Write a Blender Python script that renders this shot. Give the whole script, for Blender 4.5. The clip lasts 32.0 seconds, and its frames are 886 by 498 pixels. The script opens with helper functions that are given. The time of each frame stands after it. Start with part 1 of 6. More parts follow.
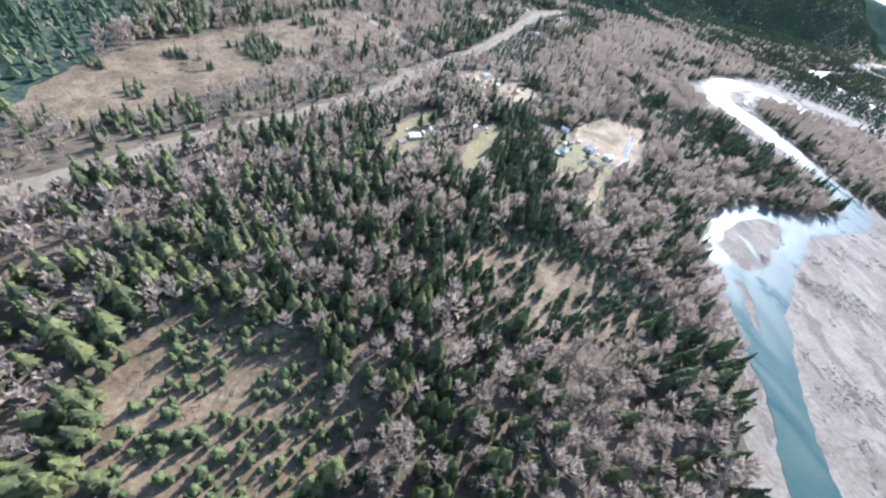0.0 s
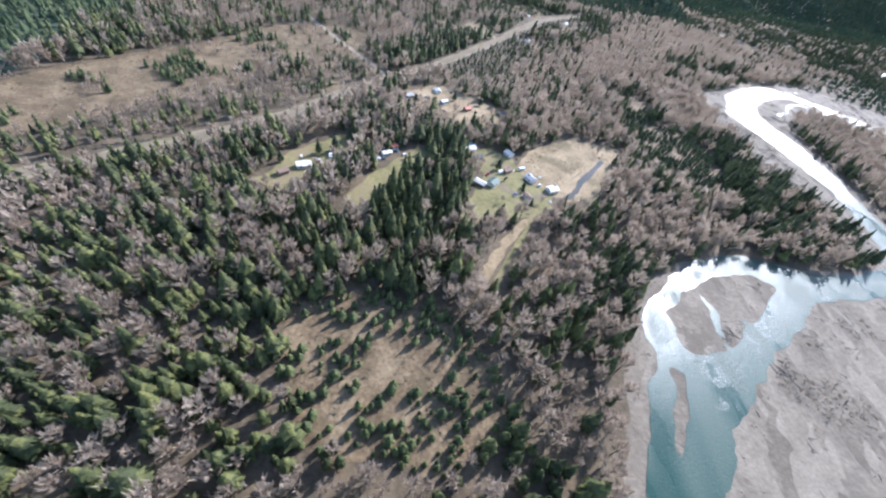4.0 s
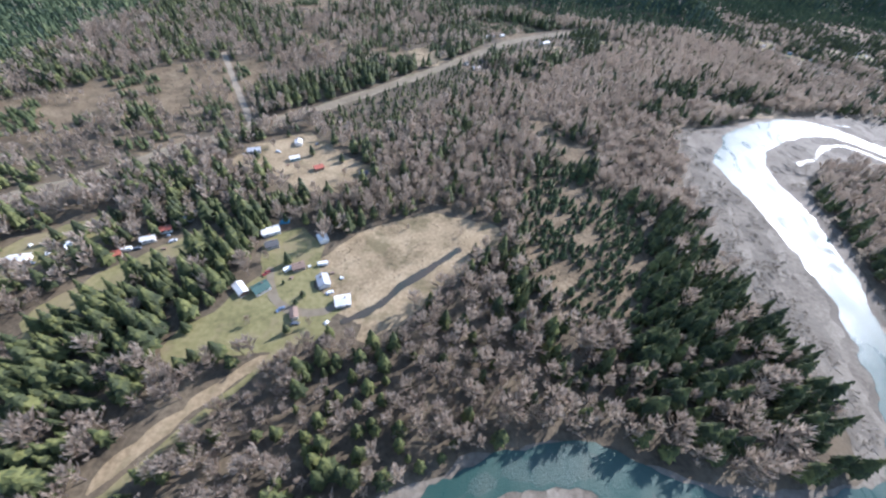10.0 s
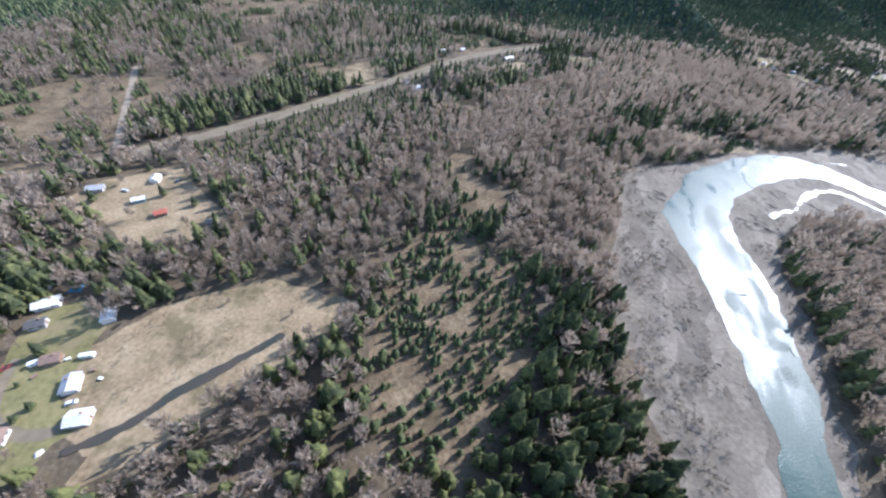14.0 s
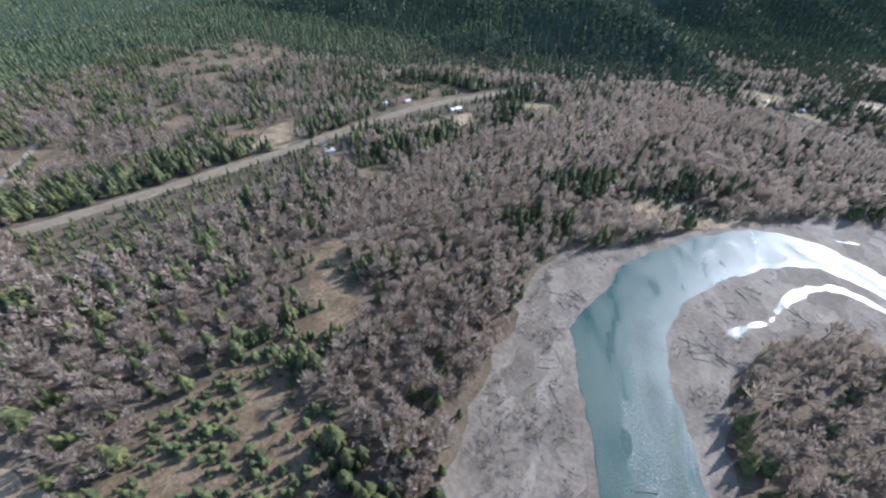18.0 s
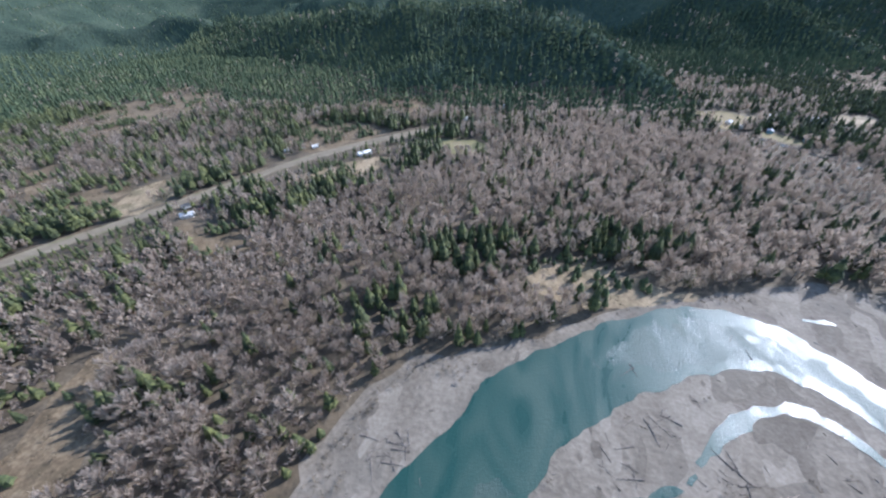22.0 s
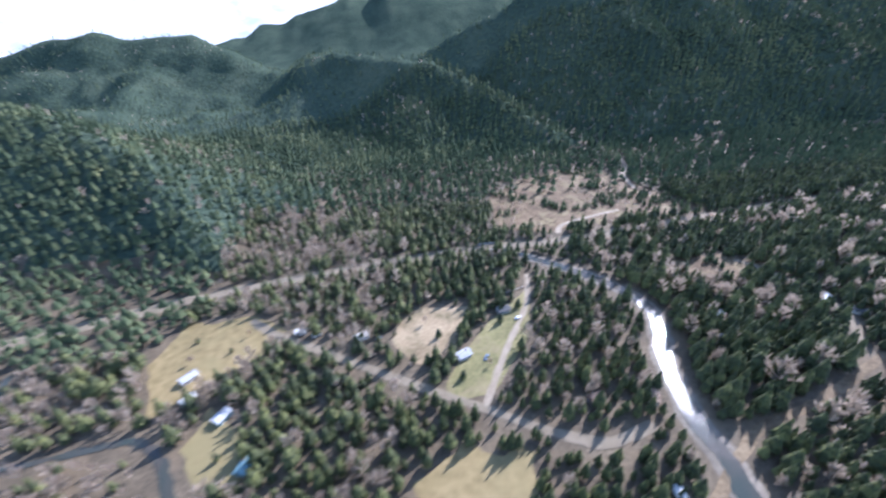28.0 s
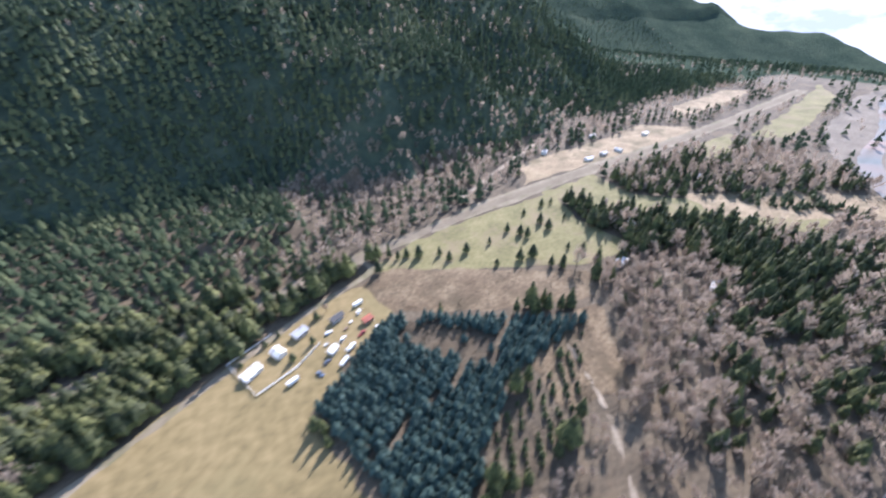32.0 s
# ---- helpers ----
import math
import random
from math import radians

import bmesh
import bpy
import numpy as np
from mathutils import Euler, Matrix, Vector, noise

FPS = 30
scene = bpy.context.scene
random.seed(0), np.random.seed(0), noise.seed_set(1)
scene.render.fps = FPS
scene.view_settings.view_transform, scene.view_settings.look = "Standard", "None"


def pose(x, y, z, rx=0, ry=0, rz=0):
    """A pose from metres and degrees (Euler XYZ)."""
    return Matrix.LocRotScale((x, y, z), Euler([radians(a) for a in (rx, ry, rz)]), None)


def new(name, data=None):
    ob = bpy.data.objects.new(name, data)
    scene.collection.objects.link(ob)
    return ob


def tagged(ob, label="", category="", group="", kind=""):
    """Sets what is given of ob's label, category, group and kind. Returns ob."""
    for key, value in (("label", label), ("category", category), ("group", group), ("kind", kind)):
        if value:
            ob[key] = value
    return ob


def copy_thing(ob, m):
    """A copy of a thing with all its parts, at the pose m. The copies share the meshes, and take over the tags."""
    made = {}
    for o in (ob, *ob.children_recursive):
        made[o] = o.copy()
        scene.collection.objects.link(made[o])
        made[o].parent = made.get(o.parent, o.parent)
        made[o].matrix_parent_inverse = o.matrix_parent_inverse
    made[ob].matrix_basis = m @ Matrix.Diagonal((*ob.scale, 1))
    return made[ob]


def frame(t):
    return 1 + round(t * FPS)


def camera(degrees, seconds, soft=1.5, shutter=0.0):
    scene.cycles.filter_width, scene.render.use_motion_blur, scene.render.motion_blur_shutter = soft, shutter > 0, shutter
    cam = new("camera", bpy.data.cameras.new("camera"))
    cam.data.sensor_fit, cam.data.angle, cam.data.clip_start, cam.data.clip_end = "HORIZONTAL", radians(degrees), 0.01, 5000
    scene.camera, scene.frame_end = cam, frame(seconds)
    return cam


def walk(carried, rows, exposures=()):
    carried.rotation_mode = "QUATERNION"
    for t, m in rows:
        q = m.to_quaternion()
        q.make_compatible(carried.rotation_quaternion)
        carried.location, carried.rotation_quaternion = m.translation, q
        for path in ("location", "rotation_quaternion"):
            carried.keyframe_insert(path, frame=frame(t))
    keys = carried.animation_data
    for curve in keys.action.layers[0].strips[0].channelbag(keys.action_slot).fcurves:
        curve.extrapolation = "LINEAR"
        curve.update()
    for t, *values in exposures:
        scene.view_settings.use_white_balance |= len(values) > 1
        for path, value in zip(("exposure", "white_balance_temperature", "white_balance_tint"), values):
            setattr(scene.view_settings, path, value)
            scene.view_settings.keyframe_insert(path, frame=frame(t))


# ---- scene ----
# Camera: seconds, x, y, z in metres, heading to the left of +y, pitch and roll in degrees.
PATH = [
    (0, -44.63, -22.34, 25.37, -21.43, -45.19, 16.86),
    (0.5, -42.56, -21.52, 25.69, -19.15, -44.80, 14.70),
    (1, -40.41, -20.67, 25.95, -17.93, -44.95, 14.51),
    (1.5, -38.08, -19.71, 26.13, -17.52, -45.64, 14.92),
    (2, -35.60, -18.64, 26.29, -17.34, -46.02, 15.04),
    (2.5, -33.05, -17.53, 26.44, -16.68, -45.78, 14.47),
    (4.5, -22.05, -14.32, 26.58, -10.87, -45.89, 12.08),
    (5, -19.44, -12.84, 26.37, -10.87, -46.55, 12.35),
    (5.5, -16.96, -11.34, 26.28, -10.39, -46.62, 12.34),
    (6, -14.62, -9.84, 26.30, -9.56, -46.92, 12.87),
    (6.5, -12.44, -8.36, 26.45, -8.26, -47.39, 13.03),
    (7, -10.20, -6.87, 26.70, -7.03, -47.91, 12.82),
    (7.5, -7.59, -5.31, 27.10, -5.62, -47.17, 10.98),
    (8, -4.74, -3.87, 27.63, -4.61, -46.58, 9.41),
    (8.5, -1.97, -2.44, 28.20, -3.86, -46.69, 8.92),
    (9, 0.63, -0.86, 28.76, -1.92, -45.80, 7.23),
    (9.5, 3.04, 0.91, 29.00, -0.35, -45.76, 5.87),
    (10, 5.26, 2.90, 28.89, 0.58, -45.99, 6.26),
    (10.5, 7.31, 4.88, 28.64, 1.70, -45.70, 6.49),
    (11, 9.30, 6.80, 28.34, 2.54, -45.09, 5.99),
    (11.5, 11.31, 8.53, 28.07, 2.42, -45.29, 6.51),
    (12, 13.34, 10.12, 28.00, 2.45, -45.44, 6.26),
    (12.5, 15.39, 11.73, 28.06, 2.32, -45.10, 5.67),
    (13, 17.39, 13.31, 28.25, 2.67, -44.88, 5.21),
    (13.5, 19.37, 14.81, 28.57, 3.30, -45.54, 5.65),
    (15.5, 27.66, 23.23, 29.22, 5.41, -45.11, 4.97),
    (16, 29.94, 25.67, 29.29, 5.97, -44.09, 4.23),
    (16.5, 32.22, 27.91, 29.44, 7.39, -43.39, 3.48),
    (17, 34.51, 30.05, 29.59, 8.69, -42.96, 3.08),
    (17.5, 36.84, 32.23, 29.69, 9.84, -42.30, 2.06),
    (18, 39.23, 34.56, 29.66, 10.79, -41.67, 1.15),
    (18.5, 41.67, 37.00, 29.46, 11.38, -41.22, 0.41),
    (19, 43.94, 39.48, 29.08, 11.77, -40.66, -0.25),
    (19.5, 46.06, 41.83, 28.73, 12.11, -39.68, -0.83),
    (20, 48.04, 44.02, 28.44, 12.62, -38.96, -1.56),
    (20.5, 49.97, 46.12, 28.20, 12.84, -38.44, -1.72),
    (21, 51.89, 48.12, 27.93, 12.95, -38.40, -2.21),
    (21.5, 53.77, 50.03, 27.60, 12.83, -38.08, -2.54),
    (22, 55.57, 51.88, 27.29, 12.76, -37.63, -2.94),
    (22.5, 57.52, 53.71, 27.09, 12.99, -37.35, -3.58),
    (23, 59.54, 55.59, 26.92, 13.50, -37.29, -4.69),
    (23.5, 61.58, 57.38, 26.81, 14.03, -37.35, -5.27),
    (24, 63.55, 58.96, 27.01, 14.16, -37.24, -5.81),
    (24.5, 65.46, 60.21, 27.79, 13.11, -37.40, -4.72),
    (26.5, 80.79, 80.48, 29.64, 1.34, -35.41, 2.52),
    (27, 94.83, 91.04, 29.84, 1.63, -32.95, -1.44),
    (27.5, 110.02, 101.86, 29.51, -1.35, -31.78, -3.13),
    (28, 125.11, 111.12, 28.97, -4.95, -30.88, -3.30),
    (28.5, 139.82, 118.57, 28.52, -14.81, -30.50, -0.63),
    (29, 156.17, 124.75, 28.23, -18.36, -26.71, -4.52),
    (29.5, 174.15, 128.94, 28.40, -21.98, -26.89, -5.33),
    (30, 192.42, 131.63, 28.19, -25.18, -30.32, -4.60),
    (30.5, 210.64, 132.68, 28.34, -28.23, -38.54, -0.59),
    (31, 228.98, 134.51, 27.54, -30.01, -41.39, 1.55),
    (31.5, 246.85, 136.27, 27.02, -24.82, -38.71, -1.04),
    (32, 264.55, 137.83, 26.84, -23.62, -35.57, -4.05),
]


def aim(x, y, z, yaw, pitch, roll):
    return pose(x, y, z, 0, 0, yaw) @ pose(0, 0, 0, 90 + pitch, 0, 0) @ pose(0, 0, 0, 0, 0, roll)


cam = camera(103.3, 32.0, soft=2.3, shutter=0.3)
walk(cam, [(t, aim(*row)) for t, *row in PATH],
     exposures=[(0, 1.62, 5180, 18), (2, 1.55, 5230, 18), (4.5, 1.23, 5330, 18), (8, 1.07, 5280, 18), (12.5, 1.17, 5240, 18), (16, 0.99, 5200, 17), (18, 0.95, 5180, 17), (24, 0.99, 5030, 17), (27, 1.62, 5380, 23), (28, 1.48, 5080, 23), (29.5, 1.58, 5300, 24), (31, 1.12, 5830, 21), (32, 1.38, 5450, 24)])

# ---- sky and sun ----
SUN_AZ, SUN_EL = 50.0, 34.0
world = bpy.data.worlds.new("world")
scene.world = world
world.use_nodes = True
sky = world.node_tree.nodes.new("ShaderNodeTexSky")
sky.sky_type, sky.sun_disc = "NISHITA", False
sky.sun_elevation, sky.sun_rotation = radians(SUN_EL), radians(SUN_AZ)
sky.dust_density, sky.air_density = 0.5, 1.5
back = world.node_tree.nodes["Background"]
back.inputs["Strength"].default_value = 0.125
world.node_tree.links.new(sky.outputs["Color"], back.inputs["Color"])
lamp = bpy.data.lights.new("sun", "SUN")
lamp.energy, lamp.angle, lamp.color = 4.3, radians(0.6), (1.0, 0.93, 0.81)
sun = new("sun", lamp)
sun.matrix_world = pose(0, 0, 90, 90 - SUN_EL, 0, 180 - SUN_AZ)

# ---- materials ----
def see_through(m, share):
    """A thin net of twigs or needles that passes on part of the light."""
    t = m.node_tree
    b, out = t.nodes["Principled BSDF"], t.nodes["Material Output"]
    thin, mix = t.nodes.new("ShaderNodeBsdfTranslucent"), t.nodes.new("ShaderNodeMixShader")
    t.links.new(b.inputs["Base Color"].links[0].from_socket, thin.inputs["Color"])
    mix.inputs["Fac"].default_value = share
    t.links.new(b.outputs[0], mix.inputs[1])
    t.links.new(thin.outputs[0], mix.inputs[2])
    t.links.new(mix.outputs[0], out.inputs["Surface"])
    return m


def mat(name, stops, scale=1.0, rough=0.9, bump=0.3, fine=6.0, metal=0.0, rnd=0.0, island=False, second=None, spec=0.3):
    """A rough natural surface: colours along a ramp of noise at two scales, with relief."""
    m = bpy.data.materials.new(name)
    m.use_nodes = True
    t = m.node_tree
    b = t.nodes["Principled BSDF"]
    co = t.nodes.new("ShaderNodeTexCoord")
    n1, n2 = t.nodes.new("ShaderNodeTexNoise"), t.nodes.new("ShaderNodeTexNoise")
    n1.inputs["Scale"].default_value, n1.inputs["Detail"].default_value = scale, 5
    n2.inputs["Scale"].default_value, n2.inputs["Detail"].default_value = scale * fine, 4
    for n in (n1, n2):
        t.links.new(co.outputs["Object"], n.inputs["Vector"])
    mix = t.nodes.new("ShaderNodeMath")
    mix.operation = "MULTIPLY_ADD"
    mix.inputs[1].default_value = 0.45
    half = t.nodes.new("ShaderNodeMath")
    half.operation = "MULTIPLY"
    half.inputs[1].default_value = 0.55
    t.links.new(n1.outputs["Fac"], half.inputs[0])
    t.links.new(n2.outputs["Fac"], mix.inputs[0])
    t.links.new(half.outputs[0], mix.inputs[2])
    fac = mix.outputs[0]
    if rnd:
        if island:
            src = t.nodes.new("ShaderNodeNewGeometry").outputs["Random Per Island"]
        else:
            src = t.nodes.new("ShaderNodeObjectInfo").outputs["Random"]
        add = t.nodes.new("ShaderNodeMath")
        add.operation = "MULTIPLY_ADD"
        add.inputs[1].default_value = rnd
        t.links.new(src, add.inputs[0])
        sub = t.nodes.new("ShaderNodeMath")
        sub.operation = "SUBTRACT"
        sub.inputs[1].default_value = rnd / 2
        t.links.new(fac, add.inputs[2])
        t.links.new(add.outputs[0], sub.inputs[0])
        fac = sub.outputs[0]
    ramp = t.nodes.new("ShaderNodeValToRGB")
    e = ramp.color_ramp.elements
    lo, hi = 0.32, 0.68
    for n, c in enumerate(stops):
        p = lo + (hi - lo) * n / max(1, len(stops) - 1)
        q = e[n] if n < 2 else e.new(p)
        q.position, q.color = p, (*c, 1)
    t.links.new(fac, ramp.inputs["Fac"])
    paint = ramp.outputs["Color"]
    if second:
        broad, edge, over = t.nodes.new("ShaderNodeTexNoise"), t.nodes.new("ShaderNodeMapRange"), t.nodes.new("ShaderNodeMix")
        broad.inputs["Scale"].default_value, broad.inputs["Detail"].default_value, broad.inputs["Roughness"].default_value = scale * 0.75, 7, 0.68
        t.links.new(co.outputs["Object"], broad.inputs["Vector"])
        edge.inputs["From Min"].default_value, edge.inputs["From Max"].default_value, edge.inputs["To Max"].default_value = 0.5, 0.62, 0.85
        t.links.new(broad.outputs["Fac"], edge.inputs["Value"])
        over.data_type = "RGBA"
        over.inputs["B"].default_value = (*second, 1)
        t.links.new(edge.outputs["Result"], over.inputs["Factor"])
        t.links.new(paint, over.inputs["A"])
        paint = over.outputs["Result"]
    t.links.new(paint, b.inputs["Base Color"])
    b.inputs["Roughness"].default_value, b.inputs["Metallic"].default_value = rough, metal
    b.inputs["Specular IOR Level"].default_value = spec
    if bump:
        bu = t.nodes.new("ShaderNodeBump")
        bu.inputs["Strength"].default_value, bu.inputs["Distance"].default_value = bump, 0.1
        t.links.new(n2.outputs["Fac"], bu.inputs["Height"])
        t.links.new(bu.outputs["Normal"], b.inputs["Normal"])
    return m


M_LITTER = mat("forest_litter", [(0.045, 0.034, 0.02), (0.095, 0.072, 0.044), (0.165, 0.128, 0.08)], 0.3, fine=9, bump=0.6, second=(0.13, 0.095, 0.055))
# far forest floor: its blue-green includes some painted-in distance haze
M_FAR = mat("hazy_distant_forest", [(0.032, 0.047, 0.034), (0.052, 0.07, 0.048), (0.085, 0.1, 0.066)], 0.05, rough=1.0, fine=14, bump=1.0, spec=0.0)
M_FAR.node_tree.nodes["Bump"].inputs["Distance"].default_value = 0.7
M_TAN = mat("dry_grass", [(0.14, 0.1, 0.054), (0.255, 0.188, 0.106), (0.36, 0.275, 0.165)], 0.3, fine=9, bump=0.5, second=(0.125, 0.1, 0.048))
M_BRUSH = mat("clearcut_brush", [(0.075, 0.05, 0.026), (0.15, 0.106, 0.058), (0.245, 0.182, 0.106)], 0.35, fine=8, bump=0.6, second=(0.085, 0.062, 0.032))
M_SLASH = mat("logging_slash", [(0.06, 0.036, 0.018), (0.125, 0.082, 0.042), (0.21, 0.15, 0.085)], 0.4, fine=7, bump=0.6, second=(0.2, 0.155, 0.075))
M_LAWN = mat("mown_grass", [(0.10, 0.09, 0.035), (0.17, 0.15, 0.06), (0.25, 0.205, 0.095)], 0.3, fine=7, bump=0.3, second=(0.2, 0.155, 0.082))
M_FIELD = mat("winter_pasture", [(0.105, 0.082, 0.033), (0.19, 0.142, 0.06), (0.265, 0.195, 0.09)], 0.07, fine=16, bump=0.3, second=(0.19, 0.152, 0.066))
M_GRAVEL = mat("river_gravel", [(0.11, 0.088, 0.062), (0.168, 0.138, 0.1), (0.235, 0.195, 0.145)], 0.28, fine=8, bump=0.8, second=(0.135, 0.112, 0.082))
M_ROAD = mat("worn_asphalt", [(0.145, 0.117, 0.078), (0.185, 0.15, 0.102), (0.225, 0.184, 0.128)], 0.25, fine=6, bump=0.05, spec=0.1)
M_VERGE = mat("gravel_verge", [(0.15, 0.12, 0.075), (0.21, 0.17, 0.11), (0.275, 0.228, 0.155)], 0.5, fine=6, bump=0.1, second=(0.13, 0.12, 0.055))
M_TRACK = mat("dirt_track", [(0.18, 0.14, 0.092), (0.25, 0.2, 0.138), (0.33, 0.27, 0.19)], 0.8, fine=7, bump=0.2)
M_CONIFER = mat("conifer_needles", [(0.022, 0.029, 0.01), (0.052, 0.06, 0.018), (0.112, 0.114, 0.033)], 0.35, rough=0.75, fine=12, bump=0.6, rnd=0.3, island=True)
# hill conifers: paler and bluer than the valley ones, distance haze painted into the colour
M_HILL = mat("hazy_hillside_needles", [(0.034, 0.05, 0.027), (0.064, 0.082, 0.042), (0.125, 0.135, 0.062)], 0.06, rough=0.85, fine=9, bump=0.0, rnd=0.16, island=True, spec=0.1)
M_SPRUCE = mat("blue_spruce_needles", [(0.022, 0.04, 0.032), (0.042, 0.072, 0.056), (0.075, 0.11, 0.085)], 0.8, rough=0.75, fine=9, bump=0.6, rnd=0.25, island=True)
M_YOUNG = mat("young_conifer_needles", [(0.028, 0.038, 0.013), (0.056, 0.069, 0.022), (0.105, 0.114, 0.036)], 0.6, rough=0.75, fine=9, bump=0.6, rnd=0.25, island=True)
M_TWIG = see_through(mat("bare_twigs", [(0.28, 0.22, 0.165), (0.39, 0.315, 0.242), (0.49, 0.405, 0.32)], 0.12, rough=0.95, fine=20, bump=0.0, rnd=0.06, island=True, spec=0.1), 0.5)
M_BARK = mat("bark", [(0.06, 0.045, 0.035), (0.12, 0.095, 0.075), (0.2, 0.165, 0.14)], 3.0, fine=6, bump=0.6)
M_SHRUB = mat("dry_shrub", [(0.07, 0.055, 0.035), (0.13, 0.10, 0.06), (0.2, 0.15, 0.09)], 1.0, fine=9, bump=0.0, rnd=0.3, island=True)
M_DRIFT = mat("driftwood", [(0.07, 0.055, 0.042), (0.17, 0.14, 0.11), (0.36, 0.32, 0.27)], 2.0, fine=7, bump=0.5, rnd=0.3, island=True)


def water_mat(name, base, rough, drawn=(1.8, 0.6, 1.0), ripple=0.035):
    m = bpy.data.materials.new(name)
    m.use_nodes = True
    t = m.node_tree
    b = t.nodes["Principled BSDF"]
    co = t.nodes.new("ShaderNodeTexCoord")
    n1, n2 = t.nodes.new("ShaderNodeTexNoise"), t.nodes.new("ShaderNodeTexNoise")
    n1.inputs["Scale"].default_value, n1.inputs["Detail"].default_value, n1.inputs["Distortion"].default_value = 0.16, 5, 1.2
    n2.inputs["Scale"].default_value, n2.inputs["Detail"].default_value = 8.0, 5
    t.links.new(co.outputs["Object"], n2.inputs["Vector"])
    flow = t.nodes.new("ShaderNodeMapping")
    flow.inputs["Rotation"].default_value, flow.inputs["Scale"].default_value = (0, 0, -0.2), drawn
    t.links.new(co.outputs["Object"], flow.inputs["Vector"])
    t.links.new(flow.outputs["Vector"], n1.inputs["Vector"])
    ramp = t.nodes.new("ShaderNodeValToRGB")
    ramp.color_ramp.elements[0].position, ramp.color_ramp.elements[0].color = 0.35, (base[0] * 0.75, base[1] * 0.85, base[2] * 0.85, 1)
    ramp.color_ramp.elements[1].position, ramp.color_ramp.elements[1].color = 0.7, (base[0] * 1.6, base[1] * 1.15, base[2] * 1.1, 1)
    t.links.new(n1.outputs["Fac"], ramp.inputs["Fac"])
    t.links.new(ramp.outputs["Color"], b.inputs["Base Color"])
    b.inputs["IOR"].default_value = 1.35
    calm = t.nodes.new("ShaderNodeMapRange")
    calm.inputs["From Min"].default_value, calm.inputs["From Max"].default_value = 0.38, 0.62
    calm.inputs["To Min"].default_value, calm.inputs["To Max"].default_value = rough * 0.7, rough * 1.3
    t.links.new(n1.outputs["Fac"], calm.inputs["Value"])
    t.links.new(calm.outputs["Result"], b.inputs["Roughness"])
    bu = t.nodes.new("ShaderNodeBump")
    bu.inputs["Strength"].default_value, bu.inputs["Distance"].default_value = 0.45, ripple
    t.links.new(n2.outputs["Fac"], bu.inputs["Height"])
    t.links.new(bu.outputs["Normal"], b.inputs["Normal"])
    return m


M_WATER = water_mat("river_water", (0.026, 0.062, 0.047), 0.38, ripple=0.05)
M_RIFFLE = water_mat("riffle_water", (0.035, 0.067, 0.052), 0.42, ripple=0.11)
# pale grey base paints in the sky and cloud mirrored by the lower river
M_SKY_WATER = water_mat("sky_tinted_water", (0.165, 0.152, 0.125), 0.45, (0.5, 0.5, 1.0))
M_CREEK = water_mat("creek_water", (0.05, 0.052, 0.04), 0.14)


# ---- plan helpers ----
def vnoise(x, y, size, seed=0):
    """Smooth noise from 0 to 1 with features of that size."""
    x, y = np.asarray(x, float) / size, np.asarray(y, float) / size
    xi, yi = np.floor(x).astype(np.int64), np.floor(y).astype(np.int64)
    u, v = x - xi, y - yi
    u, v = u * u * (3 - 2 * u), v * v * (3 - 2 * v)

    def h(a, b):
        k = (a * 374761393 + b * 668265263 + seed * 1442695041) & 0x7FFFFFFF
        k = ((k ^ (k >> 13)) * 1274126177) & 0x7FFFFFFF
        return ((k ^ (k >> 16)) & 0xFFFF) / 65535.0

    return (h(xi, yi) * (1 - u) + h(xi + 1, yi) * u) * (1 - v) + (h(xi, yi + 1) * (1 - u) + h(xi + 1, yi + 1) * u) * v


def seg_dist(x, y, pts, closed=False):
    d = np.full(np.shape(x), 1e9)
    ends = list(zip(pts, pts[1:] + pts[:1])) if closed else list(zip(pts, pts[1:]))
    for (ax, ay), (bx, by) in ends:
        dx, dy = bx - ax, by - ay
        t = np.clip(((x - ax) * dx + (y - ay) * dy) / (dx * dx + dy * dy + 1e-9), 0, 1)
        d = np.minimum(d, np.hypot(x - ax - t * dx, y - ay - t * dy))
    return d


def poly_sdf(x, y, pts):
    """Negative inside."""
    d = seg_dist(x, y, pts, True)
    inside = np.zeros(np.shape(x), bool)
    for (ax, ay), (bx, by) in zip(pts, pts[1:] + pts[:1]):
        if ay != by:
            inside ^= ((ay > y) != (by > y)) & (x < (bx - ax) * (y - ay) / (by - ay) + ax)
    return np.where(inside, -d, d)


def smooth_line(pts, n=4):
    """A Catmull-Rom line through the points."""
    p = [Vector(q) for q in pts]
    p = [2 * p[0] - p[1]] + p + [2 * p[-1] - p[-2]]
    out = []
    for a, b, c, d in zip(p, p[1:], p[2:], p[3:]):
        for k in range(n):
            t = k / n
            out.append(tuple(0.5 * (2 * b + (c - a) * t + (2 * a - 5 * b + 4 * c - d) * t * t + (3 * b - a - 3 * c + d) * t ** 3)))
    return out + [tuple(p[-2])]


def raw_mesh(name, verts, faces, material, smooth=False):
    """A mesh from arrays of vertices and of triangles or quads."""
    me = bpy.data.meshes.new(name)
    verts, faces = np.asarray(verts, np.float32), np.asarray(faces, np.int32)
    k = faces.shape[1]
    me.vertices.add(len(verts))
    me.vertices.foreach_set("co", verts.ravel())
    me.loops.add(faces.size)
    me.loops.foreach_set("vertex_index", faces.ravel())
    me.polygons.add(len(faces))
    me.polygons.foreach_set("loop_start", np.arange(0, faces.size, k, dtype=np.int32))
    me.polygons.foreach_set("use_smooth", np.full(len(faces), smooth))
    me.materials.append(material)
    me.update(calc_edges=True)
    return me


